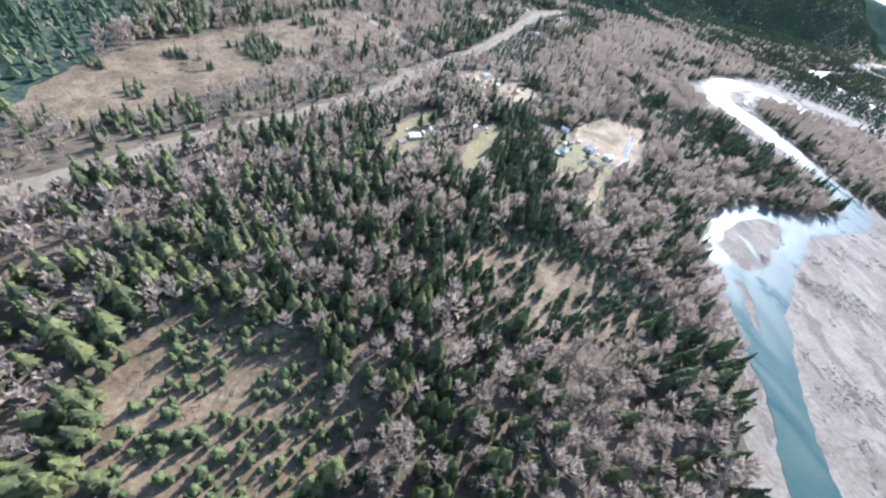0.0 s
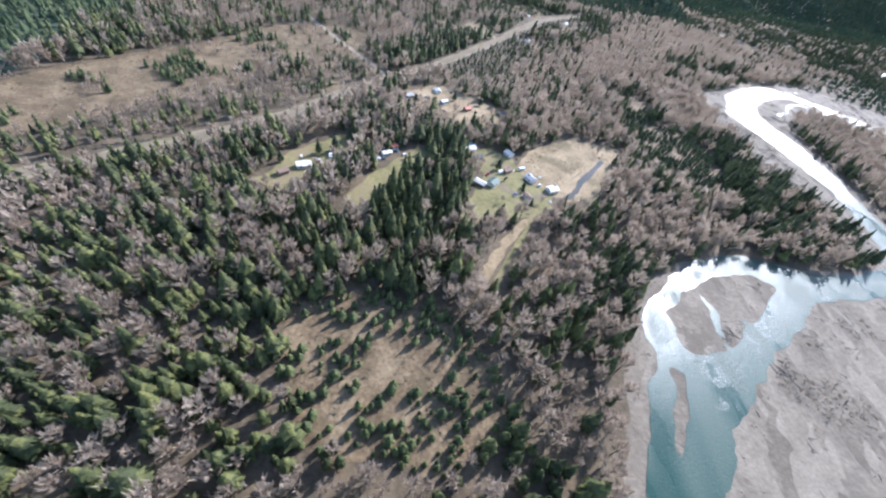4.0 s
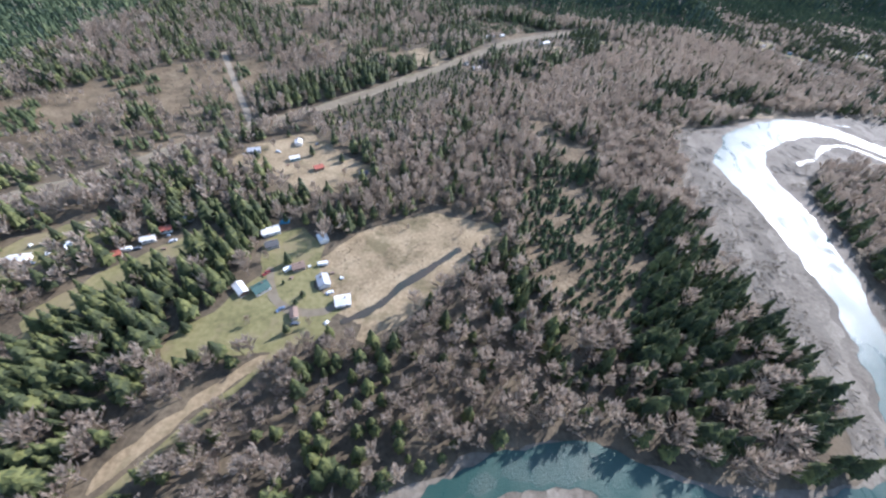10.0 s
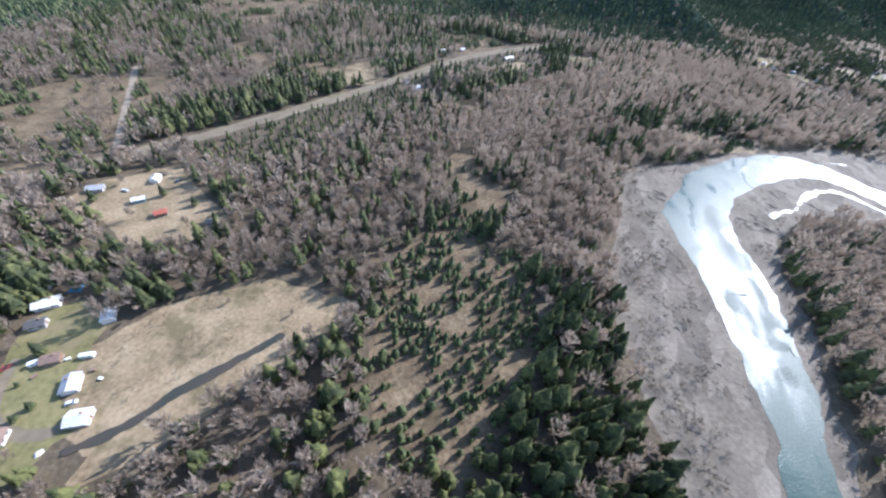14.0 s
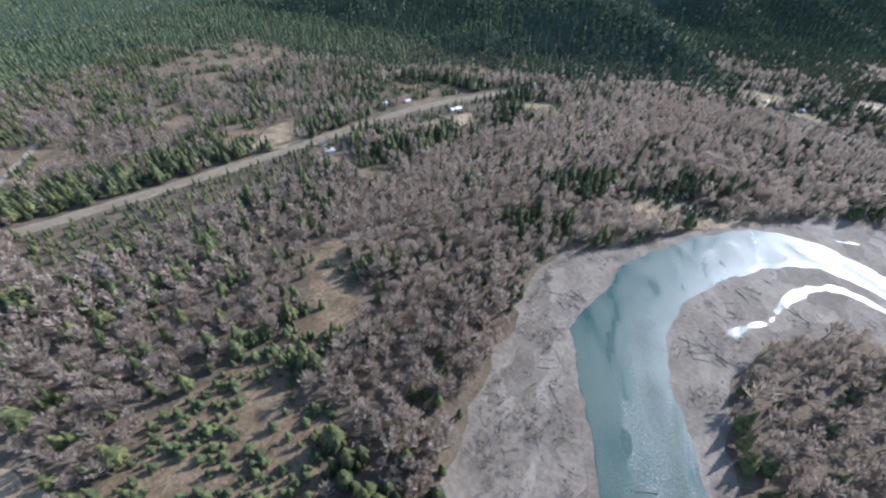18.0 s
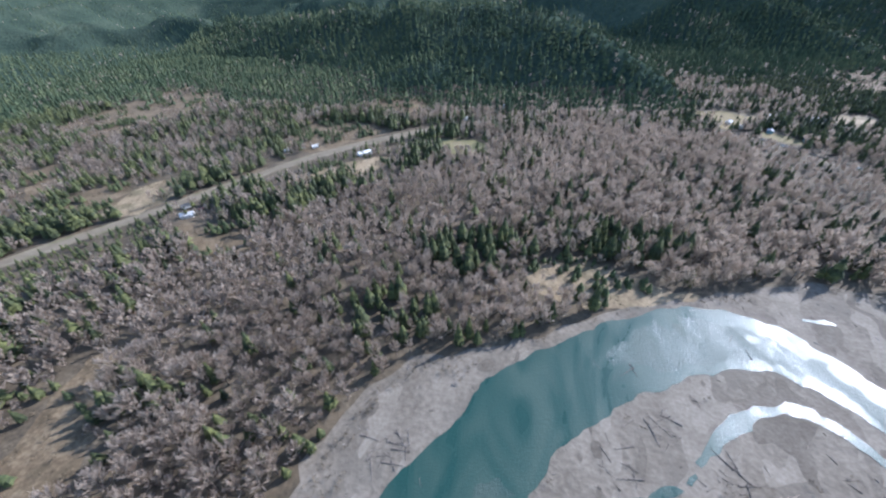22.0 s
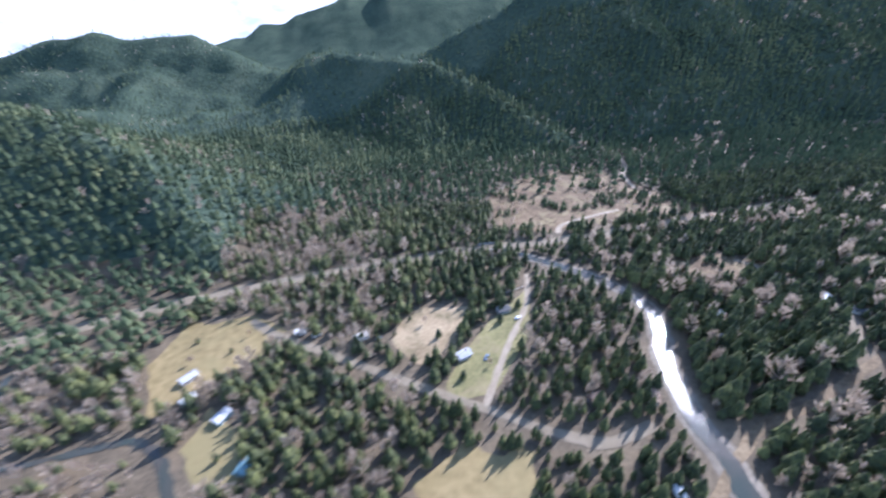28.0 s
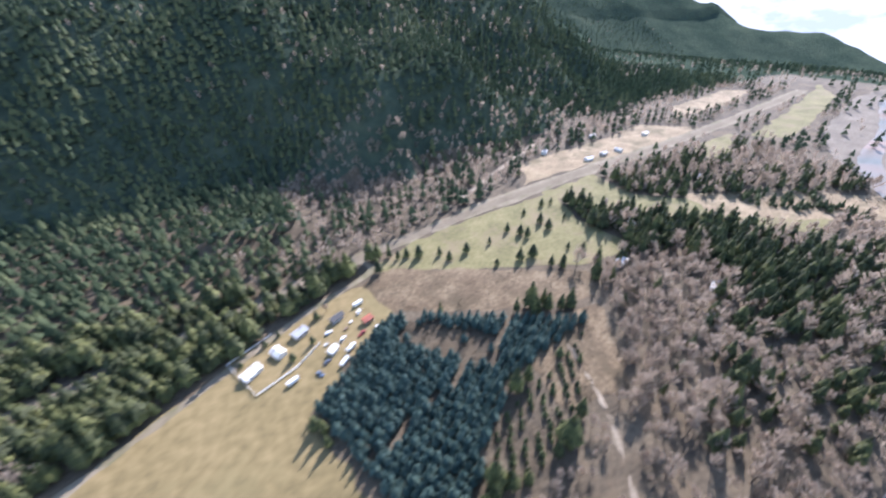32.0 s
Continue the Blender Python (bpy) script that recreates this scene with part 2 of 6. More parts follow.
def sheet(name, sdf, box, step, z, material, label, category, rag=0.0, size=2.0):
    """A flat sheet where sdf(x, y) < 0, cut along its edge; rag frays the edge."""
    xs, ys = np.arange(box[0], box[2] + step, step), np.arange(box[1], box[3] + step, step)
    gx, gy = np.meshgrid(xs, ys, indexing="ij")
    d = sdf(gx, gy)
    if rag:
        d = d + rag * (vnoise(gx, gy, size, 5) + 0.6 * vnoise(gx, gy, size * 0.37, 6) - 0.8)
    d = np.where(np.abs(d) < 1e-6, 1e-6, d)
    verts, tris, seen = [], [], {}

    def corner(i, j):
        if (i, j) not in seen:
            seen[(i, j)] = len(verts)
            verts.append((xs[i], ys[j], z))
        return seen[(i, j)]

    def cut(a, b):
        key = (a, b) if a < b else (b, a)
        if key not in seen:
            (i, j), (k, l) = key
            t = d[i, j] / (d[i, j] - d[k, l])
            seen[key] = len(verts)
            verts.append((xs[i] + t * (xs[k] - xs[i]), ys[j] + t * (ys[l] - ys[j]), z))
        return seen[key]

    inn = d < 0
    some = inn[:-1, :-1] | inn[1:, :-1] | inn[1:, 1:] | inn[:-1, 1:]
    for i, j in zip(*np.nonzero(some)):
        ring, loop = [(i, j), (i + 1, j), (i + 1, j + 1), (i, j + 1)], []
        for a, b in zip(ring, ring[1:] + ring[:1]):
            if inn[a]:
                loop.append(corner(*a))
            if inn[a] != inn[b]:
                loop.append(cut(a, b))
        tris += [(loop[0], loop[k], loop[k + 1]) for k in range(1, len(loop) - 1)]
    ob = new(name, raw_mesh(name, verts, tris, material))
    return tagged(ob, label, category, kind="structure")


def near_line(pts, half):
    line = smooth_line(pts)
    return lambda x, y: seg_dist(x, y, line) - half


def bounds(pts, pad):
    a = np.array(pts)
    return (*(a.min(0) - pad), *(a.max(0) + pad))


# ---- hills: crest lines with x, y, height, and the slope of their sides ----
RIDGES = [
    ([(-190, 300, 16), (-120, 262, 14), (-40, 235, 17), (10, 214, 20), (48, 198, 20), (75, 182, 14), (94, 162, 4)], 0.5),
    ([(52, 392, 16), (74, 358, 26), (100, 292, 27), (137, 258, 22), (160, 228, 10), (174, 206, 3)], 0.6),
    ([(96, 330, 14), (134, 290, 24), (165, 278, 41), (190, 272, 57), (226, 266, 55), (252, 264, 51)], 0.85),
    ([(252, 264, 51), (290, 266, 61), (322, 266, 53), (346, 262, 41), (368, 254, 20), (384, 248, 8)], 0.85),
    ([(-420, 560, 20), (-260, 600, 30), (-150, 640, 36), (-60, 690, 60), (20, 712, 92), (90, 700, 84), (150, 722, 104), (230, 712, 96), (330, 760, 120)], 0.5),
    ([(470, 470, 70), (560, 450, 52), (613, 430, 38), (663, 385, 12), (700, 306, -14), (719, 239, -36), (760, 150, -60)], 0.5),
    ([(-430, 120, 58), (-390, 260, 62), (-310, 400, 42)], 0.4),
    ([(-300, 430, 20), (-120, 410, 34), (-60, 400, 44), (-10, 400, 36), (30, 396, 18)], 0.45),
]


def base_level(x):
    """The valley floor: level, then falling away down the valley."""
    return -0.17 * np.maximum(x - 408, 0) ** 2 / (np.maximum(x - 408, 0) + 30)


def hill(x, y):
    x, y = np.asarray(x, float), np.asarray(y, float)
    floor_z = base_level(x)
    z = floor_z.copy()
    near = 0.65 + 0.7 * vnoise(x, y, 26, 3) + 0.2 * (vnoise(x, y, 9, 4) - 0.5)
    wide = 0.7 + 0.6 * vnoise(x, y, 140, 3)
    for n, (crest, slope) in enumerate(RIDGES):
        wob = near if n < 4 or n > 5 else wide
        for (ax, ay, ah), (bx, by, bh) in zip(crest, crest[1:]):
            dx, dy = bx - ax, by - ay
            t = np.clip(((x - ax) * dx + (y - ay) * dy) / (dx * dx + dy * dy), 0, 1)
            d, h = np.hypot(x - ax - t * dx, y - ay - t * dy), np.maximum(ah + t * (bh - ah) - floor_z, 0.5)
            q = np.clip(1 - d * slope / h * wob, 0, 1)
            z = np.maximum(z, floor_z + h * q * (0.55 + 0.45 * q))
    up = z - floor_z
    up = np.where(x > 285, up * np.clip((y - 197) / 12, 0, 1), up)
    # spurs and gullies running down the slopes
    spur = 1 - np.abs(2 * vnoise(x + 0.25 * y, y * 0.3, 26, 8) - 1)
    rill = 1 - np.abs(2 * vnoise(x - 0.2 * y, y * 0.4, 6.5, 9) - 1)
    crag = 1 - np.abs(2 * vnoise(x, y, 75, 8) - 1)
    nearby = up * (0.8 + (0.2 * spur + 0.1 * rill) * np.clip(1.35 - up / 45, 0.35, 1))
    distant = up * (0.72 + 0.3 * crag + 0.22 * vnoise(x, y, 24, 10))
    return floor_z + np.where(y < 380, nearby, distant)


def lines(lo, hi, core_lo, core_hi, step):
    out, s, v = list(np.arange(core_lo, core_hi + step, step)), step, core_hi + step
    while v < hi:
        s *= 1.18
        v += s
        out.append(v)
    s, v = step, core_lo
    while v > lo:
        s *= 1.18
        v -= s
        out.insert(0, v)
    return np.array(out)


GX, GY = lines(-4200, 4600, -150, 480, 3.0), lines(-4200, 4600, -70, 380, 3.0)
gx, gy = np.meshgrid(GX, GY, indexing="ij")
gz = hill(gx, gy)
idx = np.arange(gx.size).reshape(gx.shape)
quads = np.stack([idx[:-1, :-1], idx[1:, :-1], idx[1:, 1:], idx[:-1, 1:]], -1).reshape(-1, 4)
ground = new("ground", raw_mesh("ground", np.stack([gx, gy, gz], -1).reshape(-1, 3), quads, M_LITTER, True))
ground.data.materials.append(M_FAR)
mid = gz[:-1, :-1].ravel() + gz[1:, 1:].ravel()
mx, my = gx[:-1, :-1].ravel(), gy[:-1, :-1].ravel()
ground.data.polygons.foreach_set("material_index", ((np.abs(mid) > 3.0) | (mx < -80) | (my > 205)).astype(np.int32))
tagged(ground, "valley floor of brown forest litter rising into wooded hills", "ground", kind="structure")

# ---- far sky over the mountains ----
M_SKY = bpy.data.materials.new("bright_cloudy_sky")
M_SKY.use_nodes = True
st = M_SKY.node_tree
st.nodes.remove(st.nodes["Principled BSDF"])
glow, puff, band, place_co, stretch = (st.nodes.new("ShaderNode" + k) for k in ("Emission", "TexNoise", "ValToRGB", "TexCoord", "Mapping"))
stretch.inputs["Scale"].default_value = (1, 1, 2.6)
puff.inputs["Scale"].default_value, puff.inputs["Detail"].default_value, puff.inputs["Roughness"].default_value = 0.0032, 6, 0.6
band.color_ramp.elements[0].position, band.color_ramp.elements[0].color = 0.36, (0.33, 0.37, 0.43, 1)
band.color_ramp.elements[1].position, band.color_ramp.elements[1].color = 0.5, (0.55, 0.58, 0.62, 1)
for a, b in ((place_co.outputs["Object"], stretch.inputs["Vector"]), (stretch.outputs["Vector"], puff.inputs["Vector"]), (puff.outputs["Fac"], band.inputs["Fac"]),
             (band.outputs["Color"], glow.inputs["Color"]), (glow.outputs["Emission"], st.nodes["Material Output"].inputs["Surface"])):
    st.links.new(a, b)
turns, rises = np.radians(np.arange(-110, 131, 5)), np.linspace(-1500, 820, 8)
ta, tz = np.meshgrid(turns, rises, indexing="ij")
ti = np.arange(ta.size).reshape(ta.shape)
tagged(new("backdrop", raw_mesh("backdrop", np.stack([150 + 2700 * np.sin(ta), 150 + 2700 * np.cos(ta), tz], -1).reshape(-1, 3),
                                np.stack([ti[:-1, :-1], ti[1:, :-1], ti[1:, 1:], ti[:-1, 1:]], -1).reshape(-1, 4), M_SKY, True)),
       "bright white sky with thin grey clouds beyond the mountains", "sky", kind="structure")

# ---- river ----
BAR = [(-40, -60), (-16.6, -22.5), (-13, -18.2), (-8.9, -13.2), (-5.6, -7), (-3.7, -2.4), (-1.8, 1), (3, 7), (8.4, 9.6), (13, 11.6), (18.5, 12.4), (22.4, 11.3), (27, 10), (33, 10.4), (38.6, 11.6), (40, 16), (39.9, 24), (38.7, 31), (38.2, 40), (40, 51), (42.6, 58), (45, 66),
       (48.6, 70.6), (55, 72), (62, 76), (70, 80.5), (77, 82.5), (83, 84.5), (90, 86), (97, 83), (108, 72), (122, 54), (90, 55), (76, 64), (66, 60), (60, 52), (58, 40), (55, 30), (52, 22), (51, 12), (56, -10), (60, -60)]
WATER = [(-26, -50), (-18, -34), (-12.9, -23), (-9.5, -18.2), (-6.7, -12.8), (-4.6, -8.4), (-3, -4.8), (-1.2, -2.6), (-0.2, -1.2), (-0.5, 0.8), (0.4, 3.1), (3.8, 6), (8.4, 9.2), (13.1, 11.2), (18.3, 12), (22.2, 10.9), (26.5, 9.6), (31, 9.8), (37, 10.8), (40.5, 12), (43.6, 15.2), (46.2, 21), (47.5, 25.5),
         (48.8, 30), (49.1, 36.5), (49.3, 44), (48.9, 51), (48.3, 56.5), (49, 60), (52.5, 64.7), (55.6, 69.8), (60.2, 73.2), (66.5, 77.3), (71.5, 79.6), (77.5, 80.6), (81.6, 78.4), (86, 73.5), (90.5, 67), (96, 58), (107, 43), (101, 41), (92, 55), (86, 65), (82.4, 71), (78.6, 73.5), (74.8, 73), (70.9, 71.4),
         (65.7, 68.5), (60, 63.5), (57, 58), (56.8, 51), (57, 46), (55.6, 40), (54.6, 34), (52.8, 29), (51, 24), (49.6, 17), (46.4, 11), (41, 7.8), (35.5, 6.6), (26.8, 5.7), (22.1, 4.5), (17.7, 1.7), (13.4, -0.9), (10.1, -3), (6.8, -5.6), (3, -8.4), (-3.8, -16.3), (-8.2, -23.6), (-13, -34), (-20, -50)]
ISLAND = [(11.8, 7.9), (15, 8.8), (17.8, 8.9), (19.4, 7.3), (15, 3.5), (9.9, 0.4), (7.2, -1), (4.5, -2), (2.9, -1.5), (2.6, 0.4), (3.4, 3.2), (6.5, 5.6)]
SPIT = [(0.7, -2.7), (1.4, -3.4), (0.6, -5.6), (-2.6, -10.2), (-3.3, -9.8), (-0.8, -5.8)]
CH_CUT = [(9.6, 7.0, 0.25), (8.6, 5.0, 0.2), (8.9, 3.4, 0.3), (8.0, 1.6, 0.3), (7.6, -0.4, 0.35)]
CH_SIDE = [(64, 60.9, 0.2), (66, 62.2, 0.4), (68.6, 63.2, 0.25), (70.2, 65.2, 0.3), (72.4, 67.4, 0.4), (75.2, 69.2, 0.5), (78.2, 70.2, 0.42), (80.6, 69, 0.4), (83.5, 65.5, 0.5), (88, 60, 0.6)]
CH_POOL = [(83.6, 80.2, 0.15), (85, 80.2, 0.3), (86.3, 80.2, 0.2)]
CH_FAR_POOL = [(83.4, 83.2, 0.12), (84.8, 83.8, 0.22), (86, 84.1, 0.1)]


def channel(pts):
    line = smooth_line(pts, 5)

    def sdf(x, y):
        best = np.full(np.shape(x), 1e9)
        for (ax, ay, aw), (bx, by, bw) in zip(line, line[1:]):
            dx, dy = bx - ax, by - ay
            t = np.clip(((x - ax) * dx + (y - ay) * dy) / (dx * dx + dy * dy + 1e-9), 0, 1)
            best = np.minimum(best, np.hypot(x - ax - t * dx, y - ay - t * dy) - (aw + t * (bw - aw)))
        return best
    return sdf


CHANNELS = [channel(c) for c in (CH_SIDE, CH_POOL, CH_FAR_POOL)]
CUT = channel(CH_CUT)
RIV2 = [(102, 45, 3.2), (116, 32, 3.2), (134, 37, 3.2), (147, 57, 3.2), (151, 84, 3.2), (158, 114, 3.2), (180, 123, 3.0), (200, 129.5, 2.2), (214, 134.6, 1.6), (228, 135.0, 1.7), (243, 133.4, 2.1), (256, 132.2, 2.3), (275, 131.5, 2.2), (300, 133, 2.2), (340, 140, 2.5), (400, 150, 3.0)]
RIVER2 = channel(RIV2)


def river(x, y):
    dry = np.minimum(np.maximum(poly_sdf(x, y, ISLAND), -CUT(x, y)), poly_sdf(x, y, SPIT))
    d = np.maximum(poly_sdf(x, y, smooth_line(WATER, 2)), -dry)
    for c in CHANNELS:
        d = np.minimum(d, c(x, y))
    return d


def bar(x, y):
    return poly_sdf(x, y, BAR)


sheet("gravel_bar", bar, (-30, -62, 124, 90), 1.0, 0.0105, M_GRAVEL, "broad pale grey gravel bars along the braided river", "gravel bar", 1.6, 3.0)
M_SAND = mat("river_sand", [(0.14, 0.114, 0.082), (0.2, 0.166, 0.122), (0.265, 0.225, 0.17)], 0.5, fine=7, bump=0.4)
M_MUD = mat("damp_silt", [(0.085, 0.068, 0.048), (0.13, 0.106, 0.076), (0.18, 0.15, 0.11)], 0.5, fine=7, bump=0.4)


def streaks(seed, size, cut):
    """Long patches drawn out along the flow."""
    def sdf(x, y):
        u = x - 0.22 * y
        f = 0.65 * vnoise(u, y * 0.28, size, seed) + 0.35 * vnoise(u, y * 0.4, size * 0.4, seed + 1)
        return np.maximum(bar(x, y) + 0.9, (cut - f) * 4)
    return sdf


sheet("sand_patch", streaks(51, 1.5, 0.6), (-12, -50, 112, 88), 0.5, 0.0165, M_SAND, "pale streaks of dry sand on the gravel bars", "sand")
sheet("silt_patch", streaks(61, 1.3, 0.65), (-12, -50, 112, 88), 0.5, 0.0225, M_MUD, "dark streaks of damp silt on the gravel bars", "silt")
sheet("river", river, (-24, -52, 108, 84), 0.5, 0.045, M_WATER, "braided turquoise river glinting in low sun", "river", 0.7, 1.6)
RIFFLES = [
    [(6, -4), (3.4, -5.6), (4, -2.6), (9, -0.4), (14, 2.6), (19, 6.4), (22, 8.8), (28, 8.6), (38, 9.6), (42, 11), (40, 8.6), (28, 6.6), (20, 4), (13, -0.2)],
    [(0.4, 2.2), (0.6, 0), (2.2, 0.2), (2.8, 3.4), (6, 6), (12, 8.6), (18, 9.6), (17, 11.4), (11, 9.6), (4.4, 5.8)],
    [(52.4, 34), (51.4, 42), (52, 50), (53.2, 57), (56.4, 61), (55.6, 56), (55.9, 48), (54.4, 40), (53.4, 35)],
    [(65, 72), (69, 77), (75, 78.6), (81, 76.6), (86, 71), (90, 65), (87, 65.6), (83, 72), (78, 75), (72, 73)],
]
sheet("riffle", lambda x, y: np.maximum(river(x, y) + 0.25, np.minimum.reduce([poly_sdf(x, y, p) for p in RIFFLES])), (-2, -8, 96, 82), 0.4, 0.051, M_RIFFLE, "sparkling broken water over shallow riffles", "riffle", 2.4, 1.6)
sheet("river", channel([(336, 147, 0.9), (342, 151.9, 1.3), (350.4, 156.6, 1.5), (358, 159.5, 1.3), (374, 163, 1.2), (400, 172, 1.6)]), (330, 140, 404, 180), 0.8, 0.06, M_SKY_WATER, "bright far river channel among sandy flats", "river", 0.5, 2.0)
sheet("river", RIVER2, (98, 26, 404, 156), 0.9, 0.041, M_SKY_WATER, "pale smooth river beside the big pasture", "river", 0.3, 2.0)

# ---- roads, creeks, fields ----
HWY = [(-170, -110), (-120, -50), (-90, -14), (-72, 7), (-61.5, 17.5), (-52, 24.5), (-44.5, 32), (-41, 35), (-35.5, 42.5), (-28, 51.6), (-20.5, 60), (-10.5, 73.5), (0.5, 89), (9, 102.5), (15.4, 111.5), (23.4, 120), (31, 126.2), (40, 132), (52, 139), (66, 145), (79, 148.5), (93.6, 152.5), (112, 156),
       (132, 158), (147, 158.3), (165, 159.8), (183, 162), (200, 164), (216, 166), (232, 168), (250, 171.5), (262, 174.5), (282, 177.8), (296, 179.6), (316, 181), (344, 182.5), (383, 187), (520, 205)]
LANES = [
    ([(204.8, 138.6), (209.4, 140.6), (217.8, 144.9), (228, 150.4), (241, 157.8), (252.4, 164), (262, 169.2), (268.8, 171.8), (270, 173.8), (268, 176)], 0.4, "straight tan lane along a power line cut", M_VERGE),
    ([(170.4, 130), (182, 130.3), (189, 132.8), (198.5, 136.3), (204.8, 138.6)], 0.38, "tan lane through dark conifers", M_VERGE),
    ([(104, 146.6), (107, 144.1), (113, 140.4), (121.7, 135.2), (129.4, 130.8), (135.4, 127.3), (139.2, 126), (143.2, 126.9)], 0.5, "grey paved side road between wood lots", M_ROAD),
    ([(170, 130.4), (159, 126.9), (150.5, 124.8), (140, 118)], 0.42, "brown dirt road through bare woods", M_BRUSH),
    ([(130, 131), (133.5, 137), (138, 144), (140, 150)], 0.35, "narrow dirt drive beside a paddock", M_TRACK),
    ([(-47.5, 82), (-38, 68), (-27.6, 53)], 0.5, "pale straight access track across cleared land", M_TRACK),
    ([(231.9, 152.5), (233.9, 146.3), (236.3, 142.6), (238.5, 141.4)], 0.28, "curved dirt drive beside the paddocks", M_TRACK),
    ([(-12.5, 25), (-10.8, 21.8), (-8.3, 20.4), (-5.5, 20.8), (-4.2, 22.2)], 0.45, "grey gravel drive among the houses", M_ROAD),
    ([(-15, 4.5), (-12.5, 9), (-9, 14.5), (-7.5, 19)], 0.3, "worn grass drive to the houses", M_LAWN),
    ([(149, 161), (151, 163.5), (157, 165.5), (163, 167)], 0.35, "looping dirt spur in the clearing", M_TRACK),
    ([(172, 176), (174, 184), (178, 190), (181.5, 199)], 0.4, "winding pale logging track up the slope", M_TRACK),
    ([(277.5, 140), (281, 146), (283, 152.5)], 0.2, "pale sandy track past the tree farm", M_TRACK),
    ([(288.5, 183.5), (302.7, 191.3), (319.5, 200.4)], 0.5, "pale cleared track at the foot of the mountain", M_TRACK),
    ([(170, 148), (172.5, 143), (172.8, 136), (168, 131)], 0.4, "gravel drive to the twin houses", M_ROAD),
]
sheet("verge", lambda x, y: seg_dist(x, y, smooth_line(HWY, 2)) - np.where(x < 60, 1.25, np.where(x > 285, 1.5, 1.0)), (-134, -84, 400, 200), 1.0, 0.0301, M_VERGE, "sandy verge of the highway", "verge", 0.8, 3.0)
sheet("highway", near_line(HWY, 0.75), (-134, -84, 400, 200), 0.7, 0.05, M_ROAD, "pale worn two lane highway", "road")
for n, (pts, half, label, m) in enumerate(LANES):
    sheet("road", near_line(pts, half), bounds(pts, 3), 0.4, 0.038 + 0.0003 * n, m, label, "road", 0.25, 1.5)
CREEK = [(135.6, 187, 0.4), (133.8, 178, 0.45), (134.1, 170, 0.5), (136.3, 160.6, 0.55), (141.5, 154.6, 0.6), (146, 150.6, 0.7), (150.6, 145, 0.75), (151.9, 139.8, 0.8), (148.9, 133.2, 0.85), (147.2, 127.2, 0.9), (147, 122, 0.9), (143, 112, 1.0), (140, 104, 1.0)]
CREEK_BED = [(x, y, w + 0.4) for x, y, w in CREEK[4:]]
SLOUGH = [(80, 142, 0.35), (82.5, 137, 0.4), (87.5, 131.4, 0.4), (94, 131.6, 0.35), (98.6, 132, 0.4), (101.7, 130.2, 0.45), (104, 127.4, 0.5), (108, 121, 0.5), (114, 114, 0.5), (121, 112, 0.5)]
POND = [(-3.4, 19.9, 0.35), (-0.9, 21.8, 0.45), (1.1, 24.6, 0.5), (3.3, 27, 0.5), (6.9, 31, 0.4)]
sheet("creek_bed", channel(CREEK_BED), bounds([p[:2] for p in CREEK_BED], 4), 0.5, 0.03, M_GRAVEL, "pale cobble bed of the creek", "creek bed", 0.5, 1.2)
for pts, label in ((CREEK, "narrow creek with riffles on pale cobbles"), (SLOUGH, "dark winding slough in bare woods"), (POND, "dark still slough along the meadow")):
    sheet("creek", channel([(x, y, w * 0.85) for x, y, w in pts]), bounds([p[:2] for p in pts], 3), 0.3, 0.055, M_CREEK, label, "creek", 0.3, 0.8)

